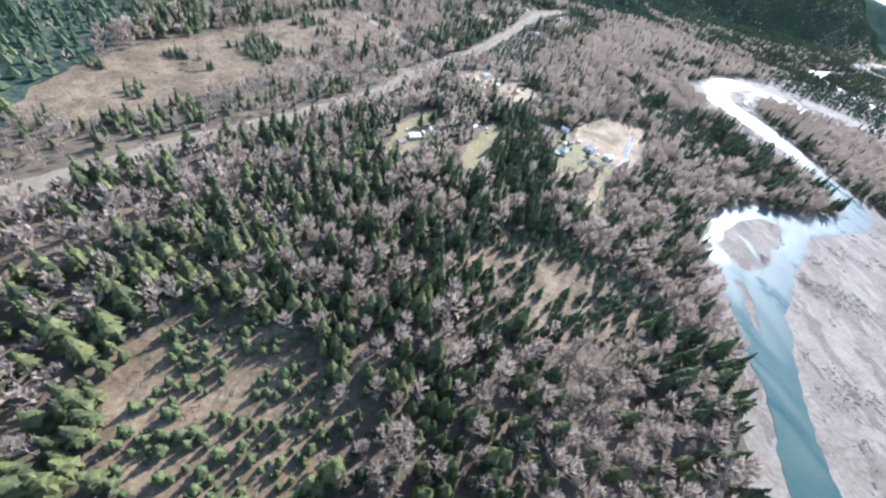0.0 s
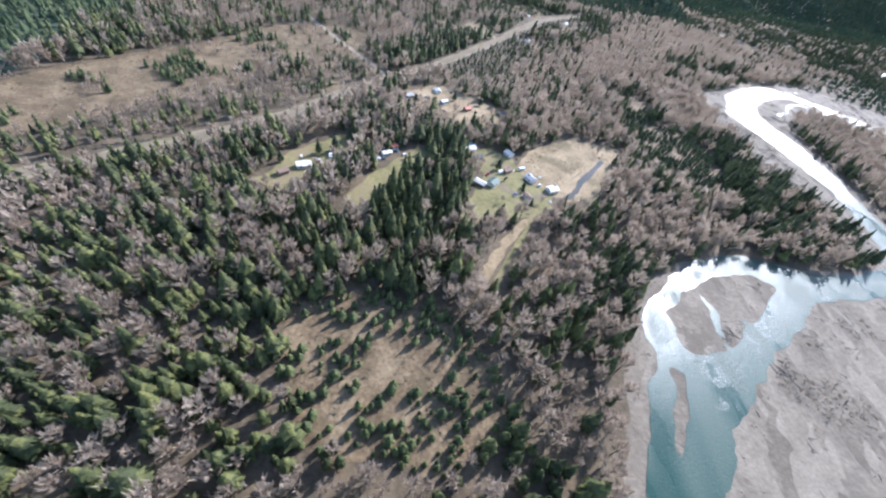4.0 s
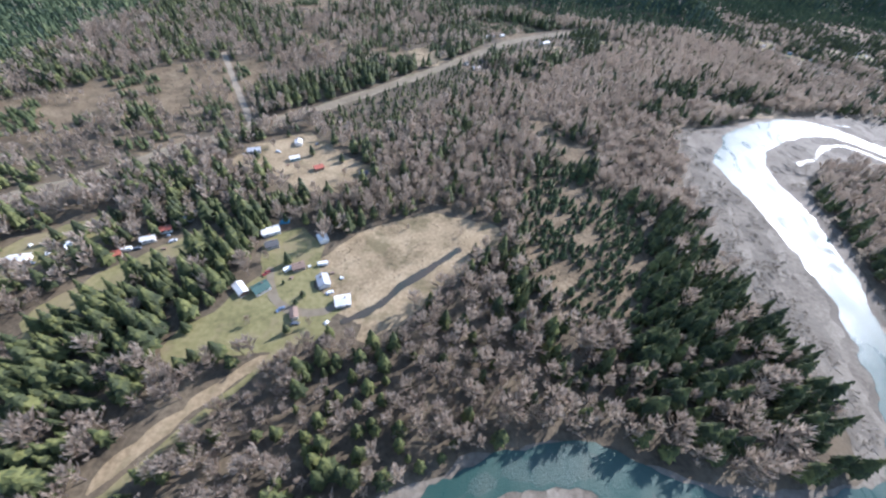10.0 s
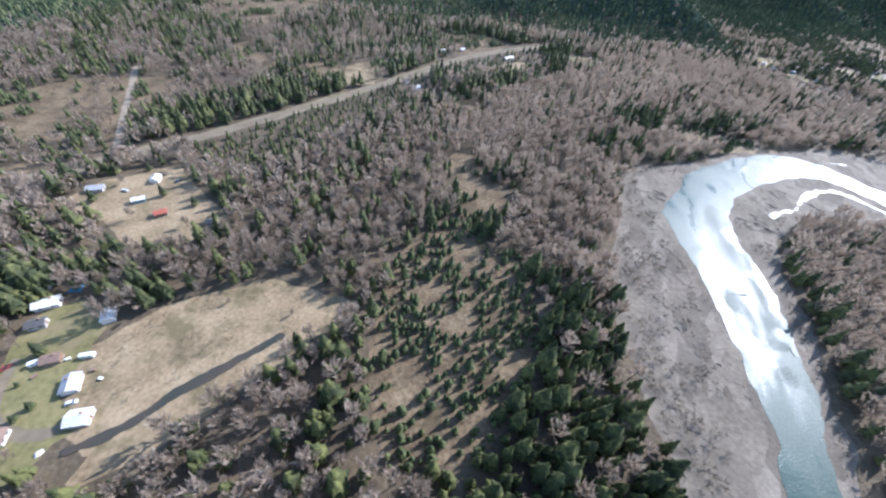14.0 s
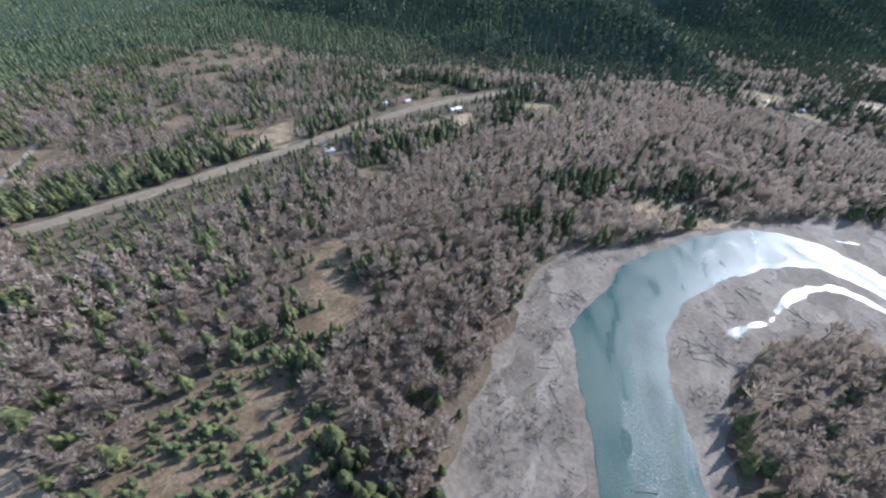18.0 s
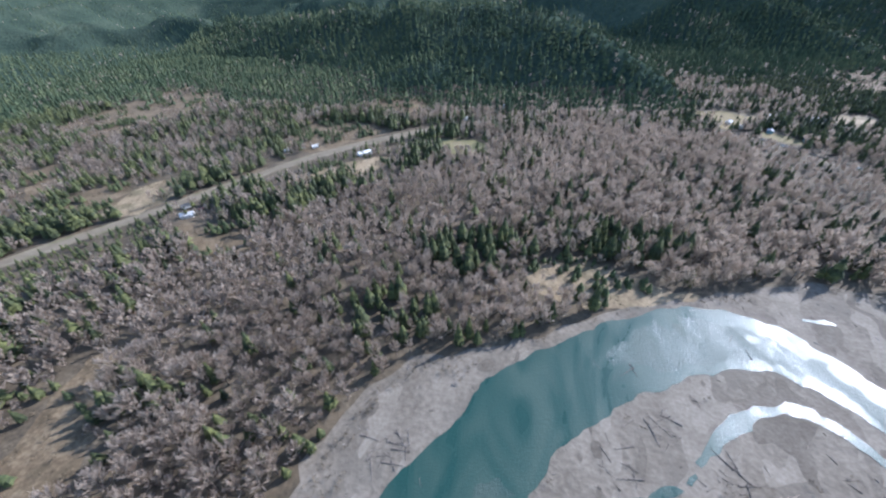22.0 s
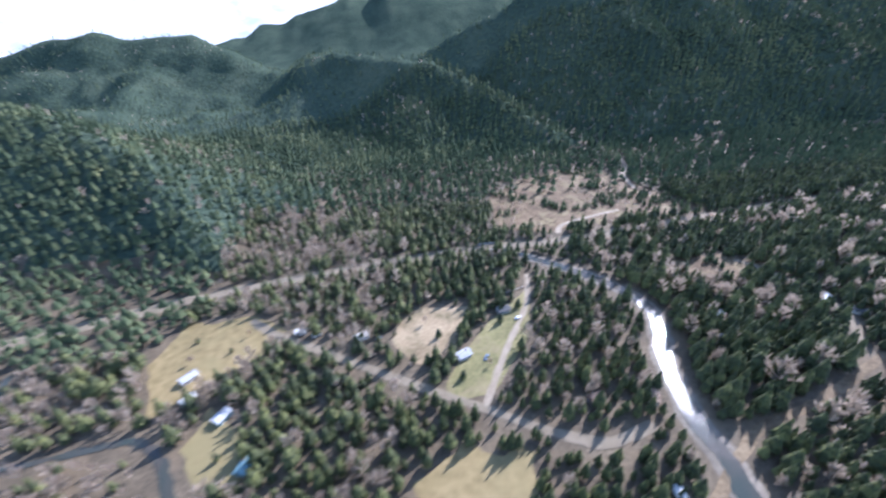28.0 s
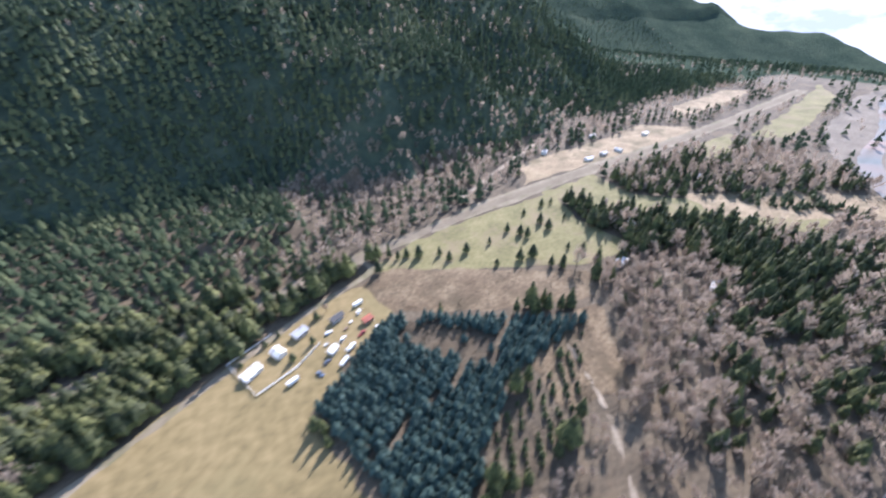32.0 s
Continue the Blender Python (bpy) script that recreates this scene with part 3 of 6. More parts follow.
FIELDS = [
    ("meadow", [(-8.4, 26.9), (-5.3, 31.6), (-1.3, 34.5), (2.2, 37.2), (8, 36.5), (11.5, 35.5), (11.5, 32.5), (7, 30.5), (2.4, 23.4), (-1.7, 19), (-5, 21.5)], M_TAN, "dry tan meadow beside a slough"),
    ("meadow", [(-1.5, 17.6), (1.5, 20), (5, 25), (8.5, 29.5), (6.5, 31.5), (2, 26.5), (-2.5, 20.5)], M_TAN, "strip of dry grass beyond the slough"),
    ("lawn", [(-17.8, 15.2), (-15.8, 19.3), (-13.6, 24), (-15, 29), (-12, 32), (-8, 29), (-7.5, 23), (-4.2, 21.8), (-5, 17.5), (-9.5, 16.1), (-15.9, 13.9)], M_LAWN, "green lawn round the riverside houses"),
    ("meadow", [(-16.5, 4.6), (-15.9, 7.6), (-12.6, 12.5), (-9.3, 16), (-8, 15.9), (-11.6, 11.2), (-15, 6)], M_TAN, "long strip of dry grass between trees"),
    ("lawn", [(-31, 15.4), (-28.6, 21.5), (-25.2, 26.5), (-22.2, 30), (-20.2, 28), (-24.8, 21.5), (-28.2, 14.6)], M_LAWN, "yellow green pasture strip below the cottages"),
    ("yard", [(-26, 42.5), (-24.5, 48), (-18.5, 53), (-12.5, 49), (-6, 44.5), (-8, 39.5), (-14, 38), (-19, 41.5)], M_TAN, "dry yard round the roadside houses"),
    ("yard", [(-41, 19), (-38.5, 25.5), (-33, 31), (-30, 29), (-33, 23.5), (-37, 17.5)], M_LAWN, "grass yard beside the highway"),
    ("clearing", [(-33, 2.5), (-26, 4.2), (-20, 2.5), (-16, -3), (-15.4, -8), (-21, -10.4), (-29.5, -9), (-32.5, -4)], M_BRUSH, "cleared ground with young planted conifers"),
    ("clearing", [(-60, -9), (-56, -6.6), (-50, -6.4), (-45, -12), (-46.5, -19), (-53, -20), (-58, -15)], M_BRUSH, "tan cutover with scattered young conifers"),
    ("clearing", [(15, 42), (17, 47), (20, 50), (29, 44.5), (30, 35), (25.5, 24), (19, 22), (15.5, 27), (14.5, 34)], M_BRUSH, "grassy opening with young conifers"),
    ("clearing", [(17.6, 64.8), (20.5, 66.5), (26.6, 57), (26, 49), (20.8, 50.5)], M_BRUSH, "brown swale in the bare woods"),
    ("clearing", [(57.5, 84.5), (63.4, 87), (72, 83), (76, 82), (70, 79.5), (64, 79), (58.8, 80)], M_TAN, "brushy opening near the river bank"),
    ("clearcut", [(-79.6, 18.7), (-79.3, 32.3), (-72.4, 44.2), (-61, 58), (-54.6, 69.7), (-49, 76.6), (-34, 81.7), (-33, 65), (-30, 57), (-39, 54.5), (-46.6, 50), (-48.5, 43.4), (-56, 36), (-60.5, 31.8), (-69.9, 18.6)], M_BRUSH, "wide tan clearcut behind the highway"),
    ("clearcut", [(-42, 43.4), (-36.6, 48.5), (-33, 46.3), (-36.7, 41)], M_BRUSH, "small tan opening beside the highway"),
    ("clearcut", [(-16.8, 87.5), (-18.5, 95.6), (-11.8, 98.7), (-7, 92), (-10.6, 86.5)], M_BRUSH, "tan opening above the highway"),
    ("clearcut", [(-64, 124), (-66, 170), (-36, 156), (-30, 132), (-37, 116), (-52, 116)], M_BRUSH, "old clearcut on the far hillside"),
    ("clearcut", [(4, 124), (8, 134), (18, 134), (28, 129), (24, 122), (15, 114.5), (7, 117)], M_BRUSH, "cleared field above the highway farm"),
    ("clearing", [(13, 101), (20, 108), (31, 115), (33, 110), (24, 102.5), (16, 98.5)], M_TAN, "tan cleared ground below the highway"),
    ("clearing", [(-6.8, 87), (-9.9, 96), (-5.8, 101.3), (-0.8, 103.8), (-0.2, 95.8), (-1.1, 88.4)], M_TAN, "dry opening beside the highway"),
    ("clearcut", [(-38.4, 99), (-36.8, 104), (-28.5, 99.8), (-23.5, 92), (-22.1, 88.6), (-30, 92)], M_BRUSH, "tan opening on the valley bench"),
    ("clearcut", [(12.3, 153), (27.8, 158), (37, 147), (31, 136), (20.7, 140.5)], M_SLASH, "reddish cleared slope under the hill"),
    ("clearing", [(7.5, 88), (20.5, 86.5), (23, 81), (18.5, 79.5), (9, 85)], M_BRUSH, "shaded clearing behind a roadside house"),
    ("pasture", [(40, 124.5), (48.6, 124), (51.5, 119.5), (47, 115.6), (41.6, 117.5)], M_LAWN, "bright green pasture by the highway"),
    ("pasture", [(95, 141), (96, 147), (104, 147.8), (109, 144.6), (106, 139.5), (101.5, 137), (98.6, 134)], M_FIELD, "flat pasture beside the highway"),
    ("pasture", [(103.4, 130.5), (104.2, 134.5), (107.6, 131.6), (110, 126.6), (106, 127.2)], M_FIELD, "small pasture beside the slough"),
    ("paddock", [(120.4, 140.6), (124.5, 145.6), (131.4, 145), (127.4, 138.2), (124, 136.8)], M_TAN, "tan paddock between wood lots"),
    ("paddock", [(126.2, 133.4), (133, 141.6), (139, 146.6), (137.2, 140.2), (131, 131.6), (127, 132)], M_LAWN, "green paddock between wood lots"),
    ("paddock", [(122.5, 124.8), (127.6, 127.4), (132.6, 126), (131, 121.5), (125, 120.5)], M_FIELD, "grassy opening below the side road"),
    ("clearcut", [(138.4, 163), (141.2, 178), (150, 187), (160, 191.5), (170, 190), (174.6, 176), (178, 163.4), (165.5, 162.2), (150, 161.4)], M_SLASH, "red brown clearcut above the highway"),
    ("clearing", [(156.5, 147), (161.7, 149.7), (168.2, 150.2), (173.2, 147), (168, 144), (162, 144)], M_SLASH, "reddish cleared ground in the wood lots"),
    ("lawn", [(186, 145.6), (190.6, 145.6), (190, 141), (185.6, 138.6), (184.4, 143)], M_LAWN, "lawn in a gap of the conifers"),
    ("lawn", [(191, 140.5), (196.6, 138.6), (194.6, 134.5), (188.6, 135.2)], M_FIELD, "yard beside the river lane"),
    ("pasture", [(231, 151.6), (239.4, 157.6), (255.2, 166.4), (262, 169.4), (268.6, 170.6), (267.6, 167), (261, 158.6), (259.6, 156.5), (264.6, 145.2), (260.2, 143.2), (251, 141.4), (246.4, 139.8), (242, 136.6), (237, 136.6), (234.6, 139.6), (233, 145)], M_FIELD, "large flat tan pasture with barns"),
    ("lawn", [(234, 147), (240, 150), (246, 146), (249, 142), (242, 137), (237, 137), (234.6, 139.6)], M_LAWN, "greener grass round the green roofed house"),
    ("yard", [(262, 169.4), (268.6, 170.6), (270, 166), (270, 164.6), (260, 157), (258.6, 160)], M_FIELD, "worn grass yard with parked vehicles"),
    ("yard", [(229, 146.4), (230.4, 149.8), (232.6, 150.6), (233.4, 147.2), (231.6, 145.4)], M_TRACK, "bare dirt yard round the red roofed house"),
    ("lawn", [(269.6, 172.6), (276, 175.6), (284, 176.8), (301.8, 177.4), (299.4, 169), (300.4, 160.6), (293.4, 160.2), (280.3, 166.6)], M_LAWN, "open lawn dotted with dark conifers"),
    ("meadow", [(267.6, 170.6), (272.3, 171.6), (281, 166.8), (292.4, 160), (290.4, 156), (278.8, 159.8), (270.4, 164.4)], M_BRUSH, "reddish dry strip beside the tree farm"),
    ("meadow", [(300, 182), (318, 183), (333, 182.6), (350, 185), (341, 193.5), (328.7, 191.5), (305, 190)], M_TAN, "pale stubble field beside the highway"),
    ("meadow", [(334.8, 173), (337.7, 178.3), (344.4, 178.8), (352, 179), (338.4, 172.2)], M_LAWN, "bright triangular field beside the highway"),
    ("clearing", [(345, 148), (356, 152), (372, 158), (400, 166), (430, 178), (400, 178), (366, 170), (348, 160), (340, 152)], M_GRAVEL, "pale sandy wash along the far river"),
    ("meadow", [(300, 178), (312, 179), (312, 170), (322, 160), (328, 152), (322, 151), (312, 162), (304, 170)], M_LAWN, "bright grass strip running from the highway"),
    ("clearing", [(318, 166), (330, 160), (345, 148), (352, 142), (346, 139), (330, 150), (316, 160)], M_TAN, "sandy brush flats below the highway"),
    ("meadow", [(352, 176), (372, 180), (396, 186), (410, 190), (398, 181), (372, 174), (356, 171)], M_LAWN, "green flats beside the far highway"),
    ("meadow", [(352, 192), (372, 193), (392, 197), (386, 202), (360, 199)], M_TAN, "dry field below the far mountain"),
    ("clearing", [(283, 156), (290, 155), (284, 146.5), (278, 148), (279, 153)], M_BRUSH, "cutover corner of the tree farm"),
]
for n, (name, pts, m, label) in enumerate(FIELDS):
    sheet(name, lambda x, y, p=pts: poly_sdf(x, y, p), bounds(pts, 2.5), 0.8, 0.014 + 0.0004 * n, m, label, name, 1.0, 2.2)

# ---- trees ----
def cone_tier(rng, z0, z1, r, spokes):
    """One ragged whorl of drooping boughs."""
    v = [(0, 0, z1)]
    for k in range(spokes * 2):
        a = math.pi * k / spokes + rng.uniform(-0.2, 0.2)
        q = r * (rng.uniform(0.88, 1.12) if k % 2 == 0 else rng.uniform(0.6, 0.8))
        v.append((q * math.cos(a), q * math.sin(a), z0 + (0.0 if k % 2 == 0 else 0.045) + rng.uniform(-0.02, 0.02)))
    n = spokes * 2
    return v, [(0, 1 + k, 1 + (k + 1) % n) for k in range(n)]


def join(pieces):
    vs, fs, base = [], [], 0
    for v, f in pieces:
        vs += v
        fs += [tuple(i + base for i in q) for q in f]
        base += len(v)
    return np.array(vs, float), np.array(fs, int)


def stem(points, sides=4):
    """A tapered stem through (x, y, z, radius)."""
    v, f = [], []
    for x, y, z, r in points:
        v += [(x + r * math.cos(2 * math.pi * k / sides), y + r * math.sin(2 * math.pi * k / sides), z) for k in range(sides)]
    for n in range(len(points) - 1):
        for k in range(sides):
            a, b = n * sides + k, n * sides + (k + 1) % sides
            f += [(a, b, b + sides), (a, b + sides, a + sides)]
    return v, f


def conifer_shape(seed, tiers, spokes, slim):
    """A unit-high conifer: crown pieces and trunk."""
    rng = random.Random(seed)
    crown, z = [], 0.1 + rng.uniform(0, 0.06)
    for n in range(tiers):
        u = n / tiers
        r = slim * (1 - u) ** 0.8 * rng.uniform(0.88, 1.1) * (0.82 if n == 0 else 1.0) + 0.015
        top = min(1.0, z + (1 - z) * (0.36 if n < tiers - 1 else 1.0) + 0.03)
        crown.append(cone_tier(rng, z, top, r, max(3, spokes - n // 2)))
        z += (0.92 - 0.1) / tiers
    return join(crown), join([stem([(0, 0, -0.02, 0.022), (0, 0, 0.5, 0.012)], 3)])


def sliver(a, b, w, rng):
    d = Vector(b) - Vector(a)
    s = d.cross(Vector((rng.uniform(-1, 1), rng.uniform(-1, 1), rng.uniform(-1, 1)))).normalized() * w
    return [tuple(Vector(a) + s), tuple(Vector(a) - s), tuple(b)], [(0, 1, 2)]


def bare_shape(seed, boughs, twigs, spread=0.2, w=0.011):
    """A unit-high leafless broadleaf tree: an upright plume of boughs, each ending in a fan of fine twigs."""
    rng = random.Random(seed)
    lean = (rng.uniform(-0.06, 0.06), rng.uniform(-0.06, 0.06))
    trunk = [stem([(0, 0, -0.02, 0.02), (lean[0] * 0.5, lean[1] * 0.5, 0.4, 0.012), (lean[0], lean[1], 0.85, 0.004)], 3)]
    fine = []
    for n in range(boughs):
        a, up = n * 2.4 + rng.uniform(-0.5, 0.5), (n + rng.random()) / boughs
        z = 0.2 + 0.5 * up
        r = spread * (1.05 - 0.75 * up) * rng.uniform(0.6, 1.2)
        s = (lean[0] * z, lean[1] * z, z)
        e = (s[0] + r * math.cos(a), s[1] + r * math.sin(a), z + rng.uniform(0.16, 0.28) * (1.15 - 0.5 * up))
        fine.append(sliver(s, e, w * 0.7, rng))
        for k in range(twigs):
            u = rng.uniform(0.35, 1.0)
            o = tuple(s[i] + u * (e[i] - s[i]) for i in range(3))
            h, q = a + rng.uniform(-1.9, 1.9), rng.uniform(0.015, 0.085) * spread / 0.2
            fine.append(sliver(o, (o[0] + q * math.cos(h), o[1] + q * math.sin(h), o[2] + rng.uniform(0.06, 0.21)), w * rng.uniform(0.7, 1.3), rng))
    return join(fine), join(trunk)


CONIFERS = [conifer_shape(n, 8, 7, 0.2 + 0.025 * (n % 4)) for n in range(8)]
MID_CONIFERS = [conifer_shape(20 + n, 5, 6, 0.28) for n in range(5)]
FAR_CONIFERS = [conifer_shape(40 + n, 2, 3, 0.30) for n in range(5)]
YOUNG = [conifer_shape(60 + n, 5, 5, 0.34) for n in range(4)]
BARE = [bare_shape(80 + n, 13, 14, 0.25 + 0.03 * (n % 3), 0.0175) for n in range(8)]
MID_BARE = [bare_shape(110 + n, 7, 6, 0.27, 0.05) for n in range(6)]
FAR_BARE = [bare_shape(150 + n, 5, 3, 0.27, 0.075) for n in range(4)]
SHRUBS = [bare_shape(120 + n, 6, 3, 0.6, 0.05) for n in range(4)]


def wood(name, places, heights, shapes, leaf, label, category, seed, trunks=True):
    """Many trees as one mesh for the crowns and one for the stems."""
    if len(places) == 0:
        return None
    rng = np.random.RandomState(seed)
    pick, turn = rng.randint(len(shapes), size=len(places)), rng.rand(len(places)) * 6.283
    wide = 0.85 + 0.35 * rng.rand(len(places))
    out = []
    for part_no in (0, 1) if trunks else (0,):
        vs, fs, base = [], [], 0
        for s in range(len(shapes)):
            v, f = shapes[s][part_no]
            k = np.nonzero(pick == s)[0]
            if not len(k):
                continue
            c, si, h, w = np.cos(turn[k])[:, None], np.sin(turn[k])[:, None], heights[k][:, None], wide[k][:, None]
            x = (v[:, 0] * c - v[:, 1] * si) * h * w + places[k, 0][:, None]
            y = (v[:, 0] * si + v[:, 1] * c) * h * w + places[k, 1][:, None]
            z = v[:, 2] * h + places[k, 2][:, None]
            vs.append(np.stack([x, y, z], -1).reshape(-1, 3))
            fs.append((f[None] + (np.arange(len(k)) * len(v))[:, None, None]).reshape(-1, 3) + base)
            base += len(k) * len(v)
        out.append((np.concatenate(vs), np.concatenate(fs)))
    ob = new(name, raw_mesh(name, *out[0], leaf, leaf in (M_TWIG, M_SHRUB)))
    tagged(ob, label, category, kind="stuff")
    if trunks:
        st = new("trunks", raw_mesh("trunks", *out[1], M_BARK))
        st.parent = ob
        tagged(st, kind="stuff")
    return ob


def scatter(box, step, seed):
    rng = np.random.RandomState(seed)
    xs, ys = np.arange(box[0], box[2], step), np.arange(box[1], box[3], step)
    x, y = np.meshgrid(xs, ys, indexing="ij")
    x = x + (rng.rand(*x.shape) - 0.5) * step * 0.95
    y = y + (rng.rand(*y.shape) - 0.5) * step * 0.95
    return x.ravel(), y.ravel(), rng.rand(x.size), rng.rand(x.size)


# Stands: outline, share of conifers, share of the ground taken, height of the conifers.
STANDS = [
    ([(-26, 8.5), (-28.5, 15), (-26, 20), (-22.6, 26), (-23.5, 31.5), (-17.5, 34), (-14.8, 29), (-15.8, 23), (-17.4, 15.4), (-17.2, 9), (-21, 6)], 0.98, 1.0, 2.8),
    ([(-20.5, 58), (-8, 76), (1, 87), (6, 86.5), (10, 83.5), (-7.5, 54), (-13, 52.5)], 0.97, 0.95, 1.1),
    ([(29, 35), (31, 42), (36.5, 42), (37.5, 34), (35.4, 24), (30, 17), (22, 15), (23.5, 21)], 0.85, 1.0, 2.8),
    ([(-32, 60), (-24, 58), (-8, 78), (0, 92), (8, 104), (0, 106), (-10, 90), (-22, 76)], 0.8, 0.9, 2.6),
    ([(43, 85), (48, 90), (56, 92), (59.5, 86), (52, 82.5), (46.5, 82.5)], 0.95, 1.0, 2.6),
    ([(60.5, 92), (69.7, 93.5), (77.5, 91), (72, 85.5), (62.5, 87)], 0.75, 0.9, 2.6),
    ([(40.5, 74.5), (42.6, 78), (49, 75), (47.4, 71), (43, 70.5)], 0.85, 0.9, 2.6),
    ([(8.5, 91), (22, 88), (26, 96), (33, 100), (28, 104), (18, 98), (10, 99)], 0.8, 1.0, 2.8),
    ([(35, 110), (38, 118), (41, 117), (40, 109)], 0.9, 1.0, 2.8),
    ([(20, 64), (43, 62), (47, 70), (62, 77), (78, 83), (90, 90), (95, 115), (90, 130), (70, 135), (52, 128), (48, 113), (36, 104), (26, 92), (14, 78)], 0.10, 1.0, 2.2),
    ([(26, 50), (29, 62), (38, 63), (42, 58), (39, 46), (36, 42.5), (30, 43)], 0.1, 1.0, 2.5),
    ([(-8, 38), (-2, 37), (12, 37), (20, 52), (18, 66), (12, 78), (0, 66), (-8, 52)], 0.22, 1.0, 2.3),
    ([(-14, 3), (-2, 18), (8, 29), (12, 32), (11, 22), (22, 14.5), (12, 14), (2, 8), (-3, 0), (-8, -12), (-14, -8)], 0.5, 0.95, 2.4),
    ([(90, 103), (98, 115), (92, 122), (87, 131), (80, 143), (100, 133), (118, 112), (130, 100), (110, 85)], 0.25, 0.95, 1.9),
    ([(-80, -60), (-44, -60), (-30, -12), (-32, 4), (-45, 14), (-54, 10), (-80, -14)], 0.7, 1.0, 2.6),
    ([(-30, 4), (-17, 5), (-16, 10), (-26, 9), (-30, 14), (-46, 15)], 0.7, 1.0, 3.1),
    ([(102.5, 142), (108, 143.5), (118, 136.5), (127.5, 130.5), (123, 126), (112, 123), (107, 131)], 0.8, 1.0, 2.6),
    ([(128, 131), (136, 139.5), (143, 148.5), (149.5, 143), (146.6, 131), (142, 127.5), (136, 128.4)], 0.85, 1.0, 2.6),
    ([(128, 125.4), (135.4, 126.2), (144, 125.6), (144, 118), (132, 114), (126, 120)], 0.9, 1.0, 2.4),
    ([(150, 110), (175, 118), (205, 128), (206, 136), (188, 131), (168, 129), (150, 122)], 0.8, 0.9, 2.2),
    ([(260.4, 157.2), (269.4, 164), (277.9, 159.4), (287.2, 154), (276.4, 151.8), (272.8, 149.2), (269, 145.2), (264.6, 146)], 0.0, 0.0, 2.0),
    ([(264.8, 145), (269, 145), (274, 144.5), (281, 147), (285, 141), (285, 138), (262, 136.6), (255, 137.4)], 0.15, 0.7, 1.5),
    ([(292.8, 159.3), (298, 157.5), (304.8, 157.5), (304.1, 152.8), (291.2, 142.4), (283.2, 141.8), (281, 144.7), (283, 150), (288, 154)], 0.05, 1.0, 1.9),
    ([(244, 136.6), (251.3, 141), (260, 143.4), (257, 138), (250, 135.4)], 0.85, 1.0, 2.4),
    ([(300.6, 158.4), (306, 166), (318, 158), (315.5, 148), (308, 142), (303, 142), (304.6, 152)], 0.9, 1.0, 2.4),
    ([(58, 26), (62, 51), (67, 59.5), (76, 63.5), (90, 55), (112, 40), (115, -5), (54, -5)], 0.06, 0.95, 2.0),
    ([(283, 141), (310, 142), (312, 134), (280, 134)], 0.35, 0.9, 2.0),
    ([(228, 137), (262, 137), (270, 140), (275, 138), (262, 134), (240, 135)], 0.9, 0.9, 2.0),
    ([(-62, 36), (-48, 43), (-38, 54), (-29, 57), (-26, 53), (-36, 42), (-46, 32), (-60, 19), (-72, 8), (-80, 14)], 0.35, 0.85, 1.7),
    ([(-6, 80), (6, 84), (22, 88), (40, 108), (44, 124), (34, 124), (24, 116), (8, 100)], 0.6, 0.7, 1.4),
    ([(316, 176), (346, 176), (346, 140), (322, 140), (318, 158)], 0.5, 0.75, 2.2),
    ([(-62, 60), (-62, 124), (-34, 118), (4, 122), (12, 112), (-10, 82), (-32, 54)], 0.5, 0.75, 2.1),
    ([(222, 146), (228, 149.6), (231.6, 147.4), (233.6, 141), (228, 138), (217, 138)], 0.75, 0.9, 2.2),
]
OPEN = [p for name, p, m, label in FIELDS if name not in ("clearcut", "clearing")]
ROUGH = [p for name, p, m, label in FIELDS if name in ("clearcut", "clearing")]
HWY_LINE = smooth_line(HWY, 3)
TREE_FARM = [p for p, c, d, h in STANDS if d == 0.0][0]


def area_of(pts):
    return abs(sum(a[0] * b[1] - b[0] * a[1] for a, b in zip(pts, pts[1:] + pts[:1]))) / 2


STANDS.sort(key=lambda s: -area_of(s[0]))


def mix_at(x, y):
    """Share of conifers, share of ground taken and conifer height."""
    con = 0.5 + 0.7 * (vnoise(x, y, 13, 21) - 0.5) + 0.8 * (vnoise(x, y, 6, 22) - 0.5)
    con = np.where(x > 120, con * 0.4 + 0.74, con)
    con = np.where(x > 285, con - 0.35, con)
    extra = np.where((x > 150) & (x < 285), 0.0, np.where(x >= 285, -0.4, 0.0))
    con = np.where((y > 165) | (x < -40) & (y > 95), con + 0.3, con)
    dens = np.full(np.shape(x), 0.95)
    tall = np.full(np.shape(x), 2.6) + extra + 0.7 * (vnoise(x, y, 17, 23) - 0.5)
    for pts, c, d, h in STANDS:
        inside = poly_sdf(x, y, pts) + 3.0 * (vnoise(x, y, 4, 24) - 0.5) < 0
        con = np.where(inside, c + (0.3 + 0.9 * (c > 0.3) * (c < 0.7)) * (vnoise(x, y, 6, 25) - 0.5), con)
        dens, tall = np.where(inside, d, dens), np.where(inside, h, tall)
    return con, dens, tall


